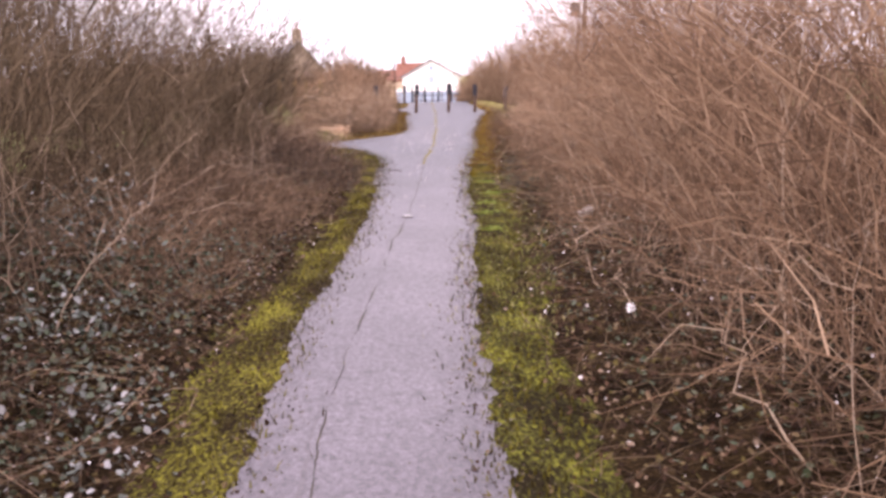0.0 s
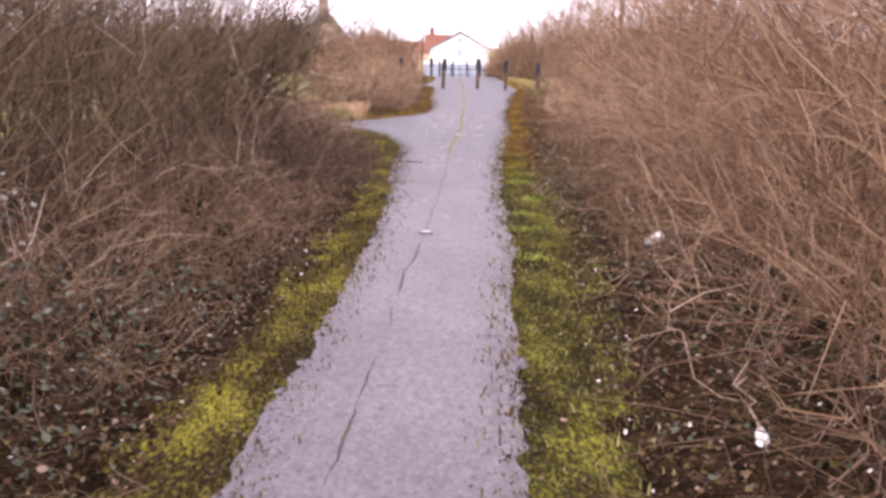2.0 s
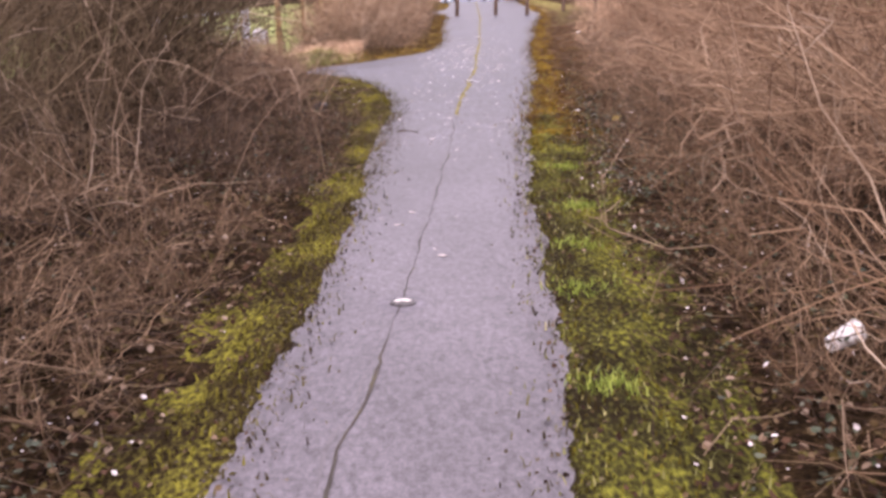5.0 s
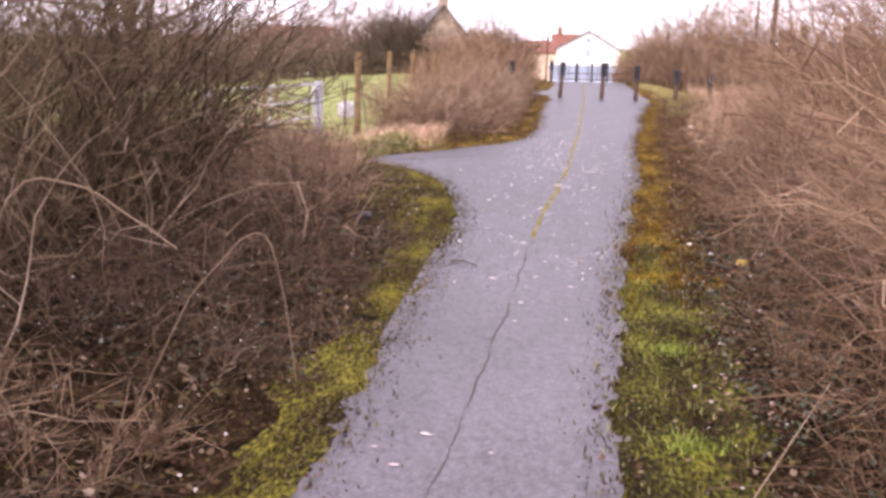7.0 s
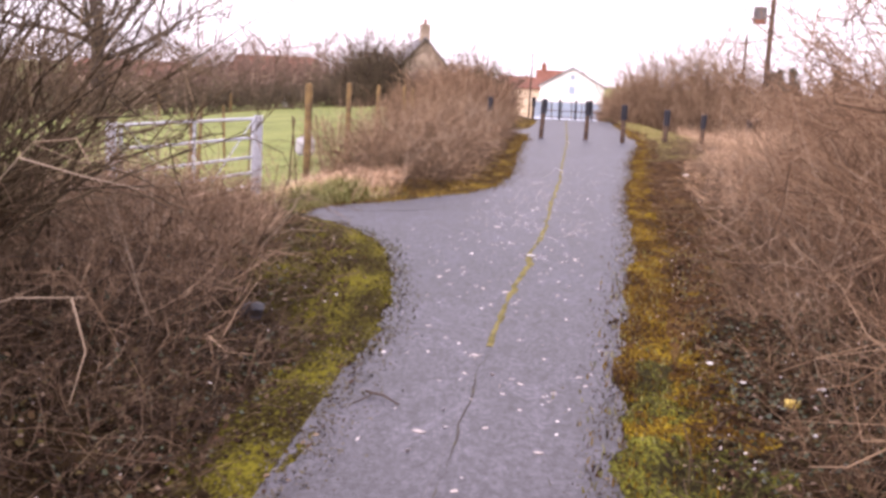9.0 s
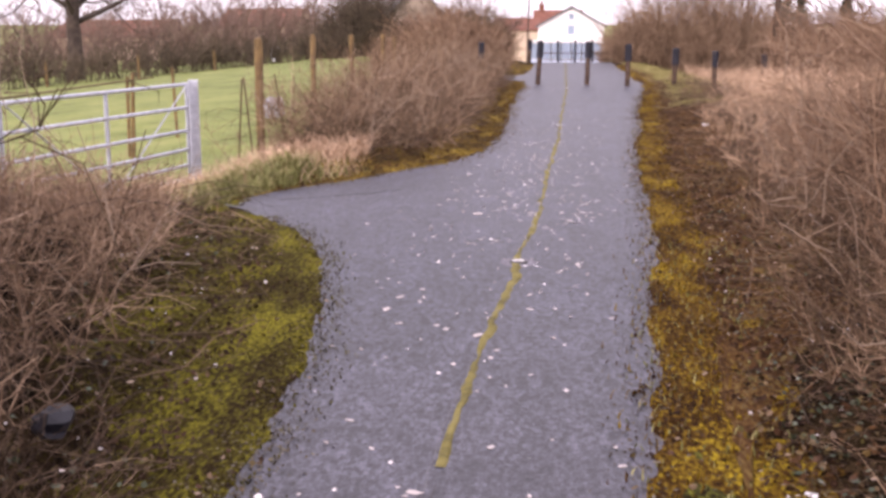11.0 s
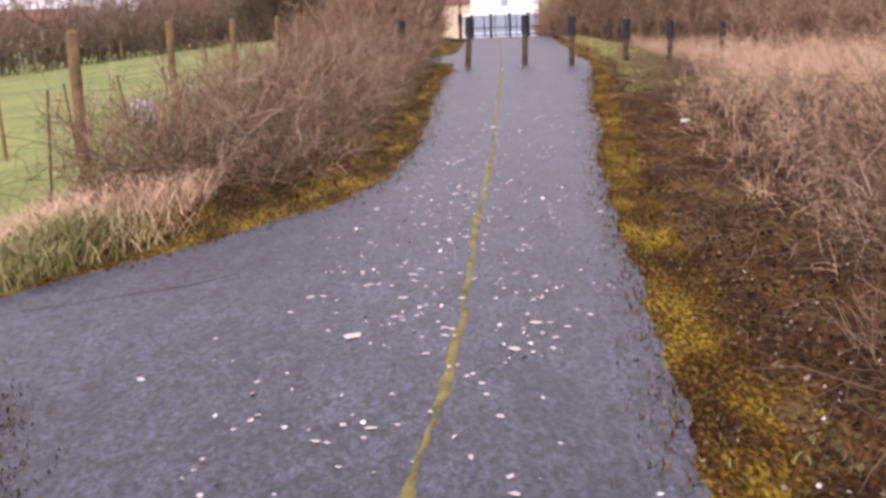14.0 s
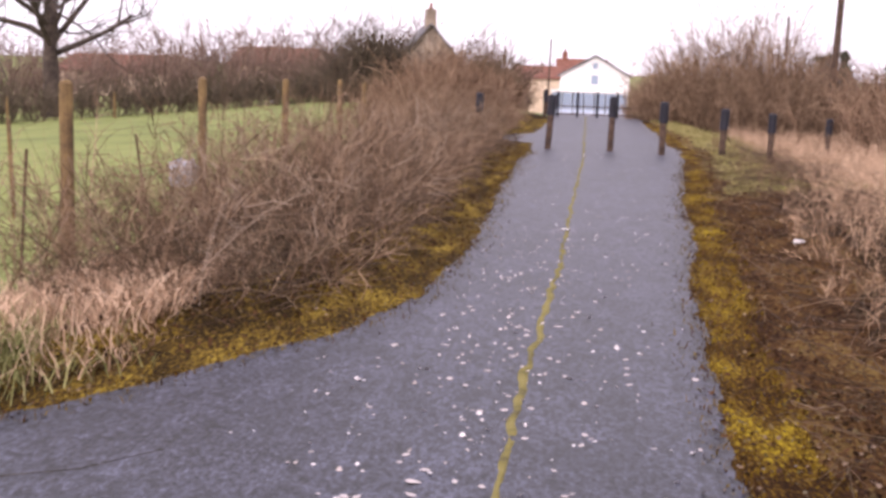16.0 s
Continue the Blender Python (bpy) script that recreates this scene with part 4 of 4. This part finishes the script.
    mesh_from("crown", *tubes(np.array([o[0] for o in out]), np.maximum(np.array([o[1] for o in out]), .012), 4), M_BARK, top)
    return top


bare_tree("oak_tree", -24.0, 81.5, 13, .42, "large bare oak with a dark trunk in the field hedge")


def conifer(x, y, tall):
    top = empty("conifer", Matrix.Identity(4), "small dark green conifer behind the bushes", "tree", "dark conifers behind the bushes")
    z = float(height(x, y))
    mesh_from("trunk", *tubes(np.array([[[x, y, z - .1], [x, y, z + tall * .6], [x, y, z + tall]]]), np.array([[.12, .07, .02]]), 6), M_BARK, top)
    n = 420
    h = rng.uniform(.12, 1, n)
    a = rng.uniform(0, 6.28, n)
    r = (1.05 - h) * tall * .26
    p = np.stack([x + 0 * a, y + 0 * a, z + h * tall], 1)
    q = p + np.stack([np.cos(a) * r, np.sin(a) * r, -.15 * r], 1)
    mesh_from("crown", *merge(tubes(np.stack([p, (p + q) / 2 + [0, 0, .05], q], 1), np.full((n, 3), .05)), leaves(*(q + rng.normal(0, .1, (n, 3))).T, np.full(n, .4))), M_CONIFER, top)


for cxy in ((20.5, 96, 4.7), (22, 98, 5.0), (19.5, 94, 4.4), (25.5, 99, 5.2)):
    conifer(*cxy)

# ---- houses ----
def gable_house(name, label, x, y, turn, w, dep, eave, ridge, wall, roof, windows=(), chimney=None, over=.3):
    """A gabled house: front gable towards -y, base at its middle."""
    z = float(height(x, y)) - .3
    top = empty(name, pose(x, y, z, 0, 0, turn), label, "house")
    bm = bmesh.new()
    pr = [(-w / 2, 0), (w / 2, 0), (w / 2, eave), (0, ridge), (-w / 2, eave)]
    f = [bm.verts.new((a, -dep / 2, b)) for a, b in pr]
    g = [bm.verts.new((a, dep / 2, b)) for a, b in pr]
    bm.faces.new(f)
    bm.faces.new(g[::-1])
    for i in range(5):
        k = (i + 1) % 5
        bm.faces.new((f[k], f[i], g[i], g[k]))
    bmesh.ops.recalc_face_normals(bm, faces=bm.faces)
    part("wall", bm, wall, top)
    sl = (ridge - eave) / (w / 2)
    for sgn in (-1, 1):
        bm = bmesh.new()
        e = w / 2 + over
        lo, th = eave - sl * over, .14
        v = []
        for yy in (-dep / 2 - over, dep / 2 + over):
            v += [bm.verts.new(c) for c in ((0, yy, ridge + .01), (sgn * e, yy, lo + .01), (sgn * e, yy, lo + th), (0, yy, ridge + th + .03))]
        bm.faces.new(v[:4])
        bm.faces.new(v[4:][::-1])
        for i in range(4):
            k = (i + 1) % 4
            bm.faces.new((v[k], v[i], v[4 + i], v[4 + k]))
        bmesh.ops.recalc_face_normals(bm, faces=bm.faces)
        part("roof", bm, roof, top)
    for wx, wz, ww, wh in windows:
        win = part("window", box(bmesh.new(), wx - ww / 2 - .07, wx + ww / 2 + .07, -dep / 2 - .05, -dep / 2 + .02, wz - wh / 2 - .07, wz + wh / 2 + .07, .01), M_WHITE, top)
        part("pane", box(bmesh.new(), wx - ww / 2, wx + ww / 2, -dep / 2 - .058, -dep / 2 - .04, wz - wh / 2, wz + wh / 2), M_GLASS, win)
    if chimney:
        hx, hy, hw, hh = chimney
        c = part("chimney", box(bmesh.new(), hx - hw / 2, hx + hw / 2, hy - hw / 2, hy + hw / 2, eave, hh, .03), M_STONE if wall is M_STONE else M_TILE, top)
        bm = bmesh.new()
        rod(bm, (hx, hy, hh), (hx, hy, hh + .45), .14, .11)
        part("chimney_pot", bm, M_TILE, c)
    return top


white_house = gable_house("white_house", "white rendered gable house with a glazed lean-to", 8.7, 140, -4, 6.8, 8, 4.3, 6.2, M_WHITE, M_SLATE, [(0, 5.25, .5, .6), (0, 3.9, .7, .9)])
# glazed lean-to on the front of the white house
lean = part("lean_to", box(bmesh.new(), -4.2, 3.4, -5.4, -4.003, 2.6, 2.85, .03), M_WHITE, white_house, "white flat-roofed lean-to")
for i in range(7):
    part("window", box(bmesh.new(), -4.1 + i * 1.06, -3.16 + i * 1.06, -5.36, -5.3, 1.0, 2.58, .01), M_GLASS, lean)
    part("panel", box(bmesh.new(), -4.1 + i * 1.06, -3.12 + i * 1.06, -5.38, -5.3, .1, .98, .01), M_BLUE, lean, "pale blue panel")
gable_house("cream_house", "cream rendered house with a red tiled roof", 3.3, 152, 88, 6, 5.0, 4.1, 5.3, M_CREAM, M_TILE)
gable_house("terracotta_house", "house with a red tiled roof and chimney behind the white house", 9.0, 172, 88, 7, 6, 4.4, 6.4, M_WHITE, M_TILE, chimney=(0, 2.2, .7, 7.4))
gable_house("stone_cottage", "tan stone cottage gable with a tall chimney among trees", -6.4, 112, 10, 4.4, 7, 3.4, 5.9, M_STONE, M_SLATE, chimney=(0, -3.0, .8, 7.1))
gable_house("red_roofed_house", "long low house with an orange tiled roof far behind the trees", -46, 158, 62, 7, 18, 3.4, 5.3, M_CREAM, M_TILE)
gable_house("red_roofed_house", "low house with a dull orange tiled roof behind the tree belt", -29.5, 168, 75, 7, 11, 3.6, 5.7, M_CREAM, M_TILE)

# ---- bollards across the path ----
def bollard_at(name, m, tall, label, group, r=.062, sleeve=.42):
    top = empty(name, m, label, "bollard", group)
    bm = bmesh.new()
    rod(bm, (0, 0, -.3), (0, 0, tall - .05), r * 1.08, r, 12)
    for v in bm.verts:
        v.co.x += .006 * math.sin(v.co.z * 9)
    part("post", bm, M_POSTWOOD, top)
    bm = bmesh.new()
    rod(bm, (0, 0, tall - sleeve), (0, 0, tall - .03), r * 1.42, r * 1.42, 14)
    rod(bm, (0, 0, tall - .03), (0, 0, tall), r * 1.42, r * 1.0, 14)
    part("sleeve", bm, M_SLEEVE, top, "black plastic sleeve")
    return top


ROW = "timber bollards across the path"
WORDS = "dark timber bollard with a black sleeve standing in the asphalt"
b = bollard_at("bollard", pose(1.59, 44.95, 0, 0, 3.2, 0), 1.12, WORDS, ROW)
for bx, by, tilt, side in ((2.86, 44.85, 1.2, 0), (3.84, 44.3, .3, 0)):
    copy_thing(b, pose(bx, by, -.06 if bx > 3 else 0, side, tilt, 0))
g = bollard_at("bollard", pose(5.0, 44.2, float(height(5.0, 44.2)) - .06, 0, 1.5, 0), 1.05, "dark timber bollard with a black sleeve in the grass verge", ROW)
for bx, by in ((6.42, 46.4), (8.45, 49.5), (.08, 46.98), (1.9, 62)):
    copy_thing(g, pose(bx, by, float(height(bx, by)) - (.1 if bx < 5 else .02), 0, 1, 30))


def barrier(x, y, z):
    top = empty("metal_barrier", pose(x, y, z), "low dark metal barrier across the far end of the path", "barrier")
    for i in range(4):
        bm = bmesh.new()
        rod(bm, (i * .72, 0, -.2), (i * .72, 0, .92), .05, .05)
        part("post", bm, M_SLEEVE, top)
    for h in (.12, .4):
        bm = bmesh.new()
        rod(bm, (0, 0, h), (2.9, 0, h), .022)
        part("rail", bm, M_RUST, top)


barrier(2.4, 63.5, float(height(3, 63.5)))

# ---- gate and field fence ----
def tube_gate(a, b, z0, z1):
    """A five-barred tubular gate from a (latch end) to b (hinge end)."""
    d = Vector((b[0] - a[0], b[1] - a[1], 0))
    ln = d.length
    top = empty("field_gate", Matrix.Translation((a[0], a[1], 0)) @ pose(0, 0, 0, 0, 0, math.degrees(math.atan2(d.y, d.x))),
                "galvanised tubular field gate, closed, beside the path branch", "gate")
    for i in range(6):
        bm = bmesh.new()
        h = z1 - (z1 - z0) * [0, .245, .49, .69, .86, 1][i]
        rod(bm, (.06, 0, h), (ln - .06, 0, h), .021, sides=10)
        part("rail", bm, M_GALV, top)
    for xx in (.08, ln / 2, ln - .08):
        bm = bmesh.new()
        rod(bm, (xx, 0, z0 - .03), (xx, 0, z1 + .02), .022)
        part("upright", bm, M_GALV, top)
    for p, q in (((.1, z1), (ln / 2, z0)), ((ln - .1, z1), (ln / 2, z0))):
        bm = bmesh.new()
        rod(bm, (p[0], .024, p[1]), (q[0], .024, q[1]), .009)
        part("brace", bm, M_GALV, top)
    return top


GATE_A, GATE_B = (-3.2, 28.38), (-4.05, 24.85)
tube_gate(GATE_A, GATE_B, -.25, .87)


def gate_post(x, y, turn):
    top = empty("gate_post", pose(x, y, 0, 0, 0, turn), "galvanised square steel gate post", "post", "gate posts")
    part("post", box(bmesh.new(), -.06, .06, -.06, .06, -.7, .9, .008), M_GALV, top)
    part("cap", box(bmesh.new(), -.064, .064, -.064, .064, .9, .912, .004), M_GALV, top)
    return top


gp = gate_post(-3.18, 28.48, 14)
copy_thing(gp, pose(-4.08, 24.74, 0, 0, 0, 14))


def stake(x, y, z1, r, label, mat=None, tilt=0, point=True):
    z0 = float(height(x, y))
    top = empty("fence_post", pose(x, y, z0, 0, tilt, 0), label, "post", "field fence posts")
    bm = bmesh.new()
    rod(bm, (0, 0, -.4), (0, 0, z1 - z0), r, r * .93, 10)
    if point:
        rod(bm, (0, 0, z1 - z0), (0, 0, z1 - z0 + .03), r * .93, r * .5, 10)
    bmesh.ops.rotate(bm, verts=bm.verts, matrix=Euler((0, 0, rng.uniform(0, 3))).to_matrix())
    part("post", bm, mat or M_TIMBER, top)


FP = "round wooden fence post with an orange-brown weathered side"
stake(-2.78, 30.47, 1.36, .062, "thick round wooden strainer post beside the low hedge")
for fx, fy, fz in ((-2.54, 33.73, 1.37), (-2.35, 37.37, 1.33), (-1.98, 40.0, 1.31), (-2.0, 43.2, 1.22)):
    stake(fx, fy, fz, .05, FP)
THIN = "thin leaning wooden stake in the field fence"
for fx, fy, fz, ft in ((-5.0, 31.6, .78, 1), (-5.1, 34.6, .8, -2), (-4.5, 30.2, .9, 2)):
    stake(fx, fy, fz, .028, THIN, tilt=ft)
for fx, fy, fz, ft in ((-3.0, 30.0, .85, 4), (-3.1, 31.4, .82, -5), (-2.9, 33.0, .8, -8), (-3.6, 29.8, .8, 2)):
    stake(fx, fy, fz, .013, "thin rusty iron fence rod standing in the grass", M_RUST, ft, False)
for fx, fy in ((-29, 61), (-26, 66.5), (-22.6, 72), (-19.5, 77), (-16.6, 82)):
    stake(fx + .9, fy - .9, float(height(fx, fy)) + 1.25, .06, "far wooden fence post in front of the dark hedge")
wire = empty("wire_fence", Matrix.Identity(4), "sagging wire strands between the wooden field posts", "fence")
posts = [(-3.18, 28.48), (-2.78, 30.47), (-2.54, 33.73), (-2.35, 37.37), (-1.98, 40.0), (-2.0, 43.2)]
for h in (.25, .6, .95):
    pts = []
    for (ax, ay), (bx, by) in zip(posts[1:], posts[2:]):
        for k in range(6):
            s = k / 6
            pts.append((ax + (bx - ax) * s - .07, ay + (by - ay) * s, h - .03 * math.sin(math.pi * s)))
    mesh_from("strand", *tubes(np.array([pts]), np.full((1, len(pts)), .0022)), M_RUST, wire)

# pale feed sack by the fence, white drum out in the field
def sack(x, y):
    bm = bmesh.new()
    bmesh.ops.create_uvsphere(bm, u_segments=20, v_segments=12, radius=1)
    for v in bm.verts:
        c = v.co.copy()
        n = noise.noise(c * 2.3) * .18 + noise.noise(c * 6) * .06
        v.co = Vector((math.copysign(abs(c.x) ** .6, c.x) * .3, math.copysign(abs(c.y) ** .7, c.y) * .16, math.copysign(abs(c.z) ** .5, c.z) * .3 + .28)) * (1 + n) * .72
    ob = part("feed_sack", bm, M_SACK, None)
    ob.matrix_world = pose(x, y, float(height(x, y)), 6, 0, 20)
    tagged(ob, "crumpled pale plastic sack standing in the grass", "sack")


sack(-4.1, 38.3)


def drum(x, y):
    top = empty("plastic_drum", pose(x, y, float(height(x, y))), "white plastic drum at the far field edge", "drum")
    bm = bmesh.new()
    for a, c, r in ((0, .05, .3), (.05, .5, .29), (.5, .55, .31), (.55, 1.0, .29), (1.0, 1.05, .26)):
        rod(bm, (0, 0, a), (0, 0, c), r, r, 16)
    part("body", bm, M_PLASTIC, top)
    bm = bmesh.new()
    rod(bm, (.1, 0, 1.05), (.1, 0, 1.1), .06)
    part("cap", bm, M_SLEEVE, top)


drum(-15.0, 96.0)

# ---- utility poles ----
def utility_pole(x, y, tall, r, label, crate=False):
    top = empty("utility_pole", pose(x, y, float(height(x, y)), 0, 1.0, 0), label, "utility pole")
    bm = bmesh.new()
    rod(bm, (0, 0, -.5), (0, 0, tall), r, r * .7, 12)
    part("pole", bm, M_POSTWOOD, top)
    if crate:
        c = part("sign_box", box(bmesh.new(), -.75, -.25, -.12, .12, 4.7, 5.4, .02), M_SLATE, top, "grey box fixed to the pole")
        part("panel", box(bmesh.new(), -.73, -.27, -.13, -.122, 4.72, 4.9, .003), M_TILE, c, "red lower panel")
        bm = bmesh.new()
        rod(bm, (-.75, 0, 5.05), (0, 0, 5.05), .03)
        part("bracket", bm, M_RUST, top)


utility_pole(11.3, 60.3, 8.5, .13, "brown wooden utility pole with a grey box", True)
utility_pole(21.0, 111, 8.3, .13, "distant wooden utility pole behind the bushes")
utility_pole(3.4, 118, 6.2, .09, "distant slim pole beside the white house")

# ---- small things on and beside the path ----
def road_stud(x, y, first=None):
    m = pose(x, y, .013, 0, 0, 4)
    if first:
        return copy_thing(first, m)
    top = empty("path_stud", m, "round metal path stud with a white reflector in the asphalt", "path stud", "path studs along the joint")
    bm = bmesh.new()
    rod(bm, (0, 0, -.01), (0, 0, .009), .066, .06, 24)
    part("body", bm, M_STUD, top, "dark metal ring")
    bm = bmesh.new()
    n = 16
    ring = []
    for i in range(n + 1):
        an = math.pi * (.08 + .84 * i / n)
        c, s = math.cos(an), math.sin(an)
        ring.append([bm.verts.new((c * r, s * r * .9 - .012, h)) for r, h in ((.042, .009), (.04, .017), (.02, .018), (.019, .009))])
    for p, q in zip(ring, ring[1:]):
        for k in range(4):
            bm.faces.new((p[k], p[(k + 1) % 4], q[(k + 1) % 4], q[k]))
    bm.faces.new(ring[0])
    bm.faces.new(ring[-1][::-1])
    bmesh.ops.recalc_face_normals(bm, faces=bm.faces)
    seal = bmesh.new()
    hub = seal.verts.new((0, 0, .003))
    rim = [seal.verts.new((math.cos(i * .3491) * (.12 + .035 * noise.noise(Vector((i * .9, 2, 0)))), math.sin(i * .3491) * (.15 + .05 * noise.noise(Vector((i * .8, 7, 0)))), -.0004)) for i in range(18)]
    for i in range(18):
        seal.faces.new((hub, rim[i], rim[(i + 1) % 18]))
    part("bedding", seal, M_SEAL, top, "pale worn bedding patch around the stud")
    part("reflector", bm, M_PLASTIC, top, "white crescent reflector")
    return top


stud = road_stud(-.342, 11.61)
for sx, sy in ((-1.2, 1.0), (.615, 22.23), (1.46, 32.65), (2.25, 43.2)):
    road_stud(sx, sy, stud)

shapes = []
for k in range(6):
    bm = bmesh.new()
    n = 9
    ringv = []
    for i in range(n):
        an = 2 * math.pi * i / n
        r = .5 * (1 + .45 * (rng.random() - .5)) * (1 if i % 2 else .8)
        ringv.append(bm.verts.new((math.cos(an) * r, math.sin(an) * r * .62, .10 * rng.random())))
    c = bm.verts.new((0, 0, .05))
    for i in range(n):
        bm.faces.new((c, ringv[i], ringv[(i + 1) % n]))
    r = bmesh.ops.extrude_face_region(bm, geom=list(bm.faces))
    for v in r["geom"]:
        if isinstance(v, bmesh.types.BMVert):
            v.co.z += .04
    bmesh.ops.recalc_face_normals(bm, faces=bm.faces)
    me = bpy.data.meshes.new("pale_leaf")
    bm.to_mesh(me)
    bm.free()
    me.materials.append(M_FLAKE)
    shapes.append(me)
spots = [(.318, 24.19, .11), (1.067, 23.89, .08), (.644, 26.88, .07), (.043, 24.96, .07), (.288, 27.53, .07), (-.559, 23.67, .06), (.447, 30.08, .07),
         (.37, 20.38, .08), (.2, 20.5, .06), (-.1, 21.2, .07), (-.15, 20.9, .08), (1.2, 24.3, .07)]
while len(spots) < 295:
    y = rng.normal(25.5, 3.6) if rng.random() < .72 else rng.uniform(12, 43)
    l, r = float(along(EDGE_L, y)), float(along(EDGE_R, y))
    l = max(l, float(along(JOINT, y)) - 1.0)
    x = rng.normal(float(along(JOINT, y)) - .1, .5)
    if l + .1 < x < r - .1:
        spots.append((x, y, rng.uniform(.022, .052) * (1.35 if rng.random() < .15 else 1)))
for k, (x, y, s) in enumerate(spots):
    ob = new("pale_leaf", shapes[k % 6])
    ob.matrix_world = pose(x, y, .014, 0, 0, rng.uniform(0, 360)) @ Matrix.Diagonal((s, s, s * .5, 1))
    tagged(ob, "bleached pale leaf fragment lying on the asphalt", "leaf", "pale leaves on the path")


n = 620
y = np.where(rng.random(n) < .7, rng.normal(26.5, 4.5, n), rng.uniform(14, 44, n))
x = along(JOINT, y) + rng.normal(-.15, .55, n)
ok = (x > along(EDGE_L, y) + .1) & (x < along(EDGE_R, y) - .1) & (wob(x, y, .9, 8) > -.25)
x, y = x[ok], y[ok]
stuff("leaf_crumbs", leaves(x, y, np.full(len(x), .017), rng.uniform(.012, .034, len(x)), .12), M_FLAKE, "tiny pale leaf crumbs scattered over the asphalt", "leaf crumbs")


def crumple(name, x, y, size, mat, label, category, lift=0.0):
    bm = bmesh.new()
    bmesh.ops.create_icosphere(bm, subdivisions=2, radius=.5)
    off = Vector((x * 3.1, y * 1.7, 0))
    for v in bm.verts:
        k = 1 + .55 * noise.noise(v.co * 2.4 + off) + .3 * noise.noise(v.co * 6 + off)
        v.co = Vector((v.co.x * k * size[0], v.co.y * k * size[1], (v.co.z + .5) * k * size[2]))
    ob = part(name, bm, mat, None)
    ob.matrix_world = pose(x, y, float(height(x, y)) + lift, 0, 0, (x * 77 + y * 31) % 180)
    tagged(ob, label, category)


crumple("plastic_litter", .72, 6.36, (.16, .05, .04), M_PLASTIC, "crumpled white plastic strip among the brambles", "litter", .03)
crumple("plastic_litter", 3.59, 31.9, (.11, .06, .05), M_PLASTIC, "crumpled white paper in the brown moss verge", "litter", .01)
crumple("plastic_litter", -1.56, 27.92, (.09, .06, .05), M_PLASTIC, "crumpled white paper beside the low hedge", "litter", .01)
crumple("wrapper", 1.75, 17.5, (.08, .06, .05), M_YELLOW, "yellow crumpled wrapper in the leaf litter", "litter", .02)
for lx, ly, ls in ((1.5, 18.3, .045), (1.62, 18.0, .04), (1.95, 17.7, .045), (1.7, 16.9, .035), (2.0, 18.5, .04), (-1.8, 15.9, .045), (-1.7, 19.0, .04)):
    crumple("paper_litter", lx, ly, (ls, ls * .6, ls * .4), M_PLASTIC, "scrap of white paper caught in the undergrowth", "litter", .04)


def cup(x, y):
    top = empty("paper_cup", pose(x, y, float(height(x, y)) + .12, 14, 70, 30), "white paper cup lying in the brambles", "cup")
    bm = bmesh.new()
    rod(bm, (0, 0, 0), (0, 0, .125), .03, .043, 20, cap=False)
    bmesh.ops.solidify(bm, geom=bm.faces, thickness=.0015)
    part("body", bm, M_PLASTIC, top)
    bm = bmesh.new()
    rod(bm, (0, 0, .124), (0, 0, .134), .046, .042, 20)
    part("lid", bm, M_PLASTIC, top, "white plastic lid")


cup(1.22, 10.45)
crumple("plastic_bag", -1.2, 18.7, (.3, .16, .11), M_SLEEVE, "dark crumpled plastic bag among the brambles", "bag", .06)


def fallen_twig(x, y):
    p = np.array([[[0, 0, .012], [.1, -.09, .02], [.18, -.2, .012]], [[.04, -.04, .014], [.02, -.14, .02], [-.04, -.22, .01]]])
    ob = mesh_from("fallen_twig", *tubes(p, np.array([[.007, .006, .004], [.005, .004, .003]]), 6), M_BARK)
    ob.matrix_world = pose(x, y, .012)
    tagged(ob, "dark forked twig lying on the asphalt", "twig")


fallen_twig(-.35, 17.45)


def branch_crack(points):
    p = np.array([[(x, y, .0125) for x, y in points]])
    p[:, 1:-1, :2] += rng.normal(0, .012, p[:, 1:-1, :2].shape)
    ob = mesh_from("asphalt_crack", *tubes(p, np.full(p.shape[:2], .0028), 4), M_CRACK)
    tagged(ob, "thin dark crack across the asphalt branch", "crack", kind="structure")


branch_crack([(-1.5, 24.9), (-1.2, 25.05), (-.95, 25.2), (-.7, 25.35), (-.45, 25.6)])


def arching_cane(points, radius):
    p = np.array(points, dtype=float)
    t = np.linspace(0, len(p) - 1, 14)
    line = np.stack([np.interp(t, np.arange(len(p)), p[:, i]) for i in range(3)], 1)
    line[1:-1] = (line[:-2] + line[1:-1] + line[2:]) / 3
    line[1:-1] += rng.normal(0, .004, line[1:-1].shape)
    ob = mesh_from("arching_cane", *tubes(line[None], np.linspace(radius, radius * .5, 14)[None], 5), M_PALE)
    tagged(ob, "pale bare cane arching out of the hedge", "branch", group="arching canes")


arching_cane([(-2.15, 13.65, .1), (-2.1, 13.6, .7), (-1.94, 13.6, 1.03), (-1.78, 13.6, 1.03), (-1.6, 13.6, .98), (-1.47, 13.6, .89), (-1.25, 13.5, .78)], .006)
arching_cane([(-1.5, 13.7, .05), (-1.2, 13.6, .62), (-.98, 13.6, .86), (-.88, 13.6, .79), (-.80, 13.6, .23)], .0036)
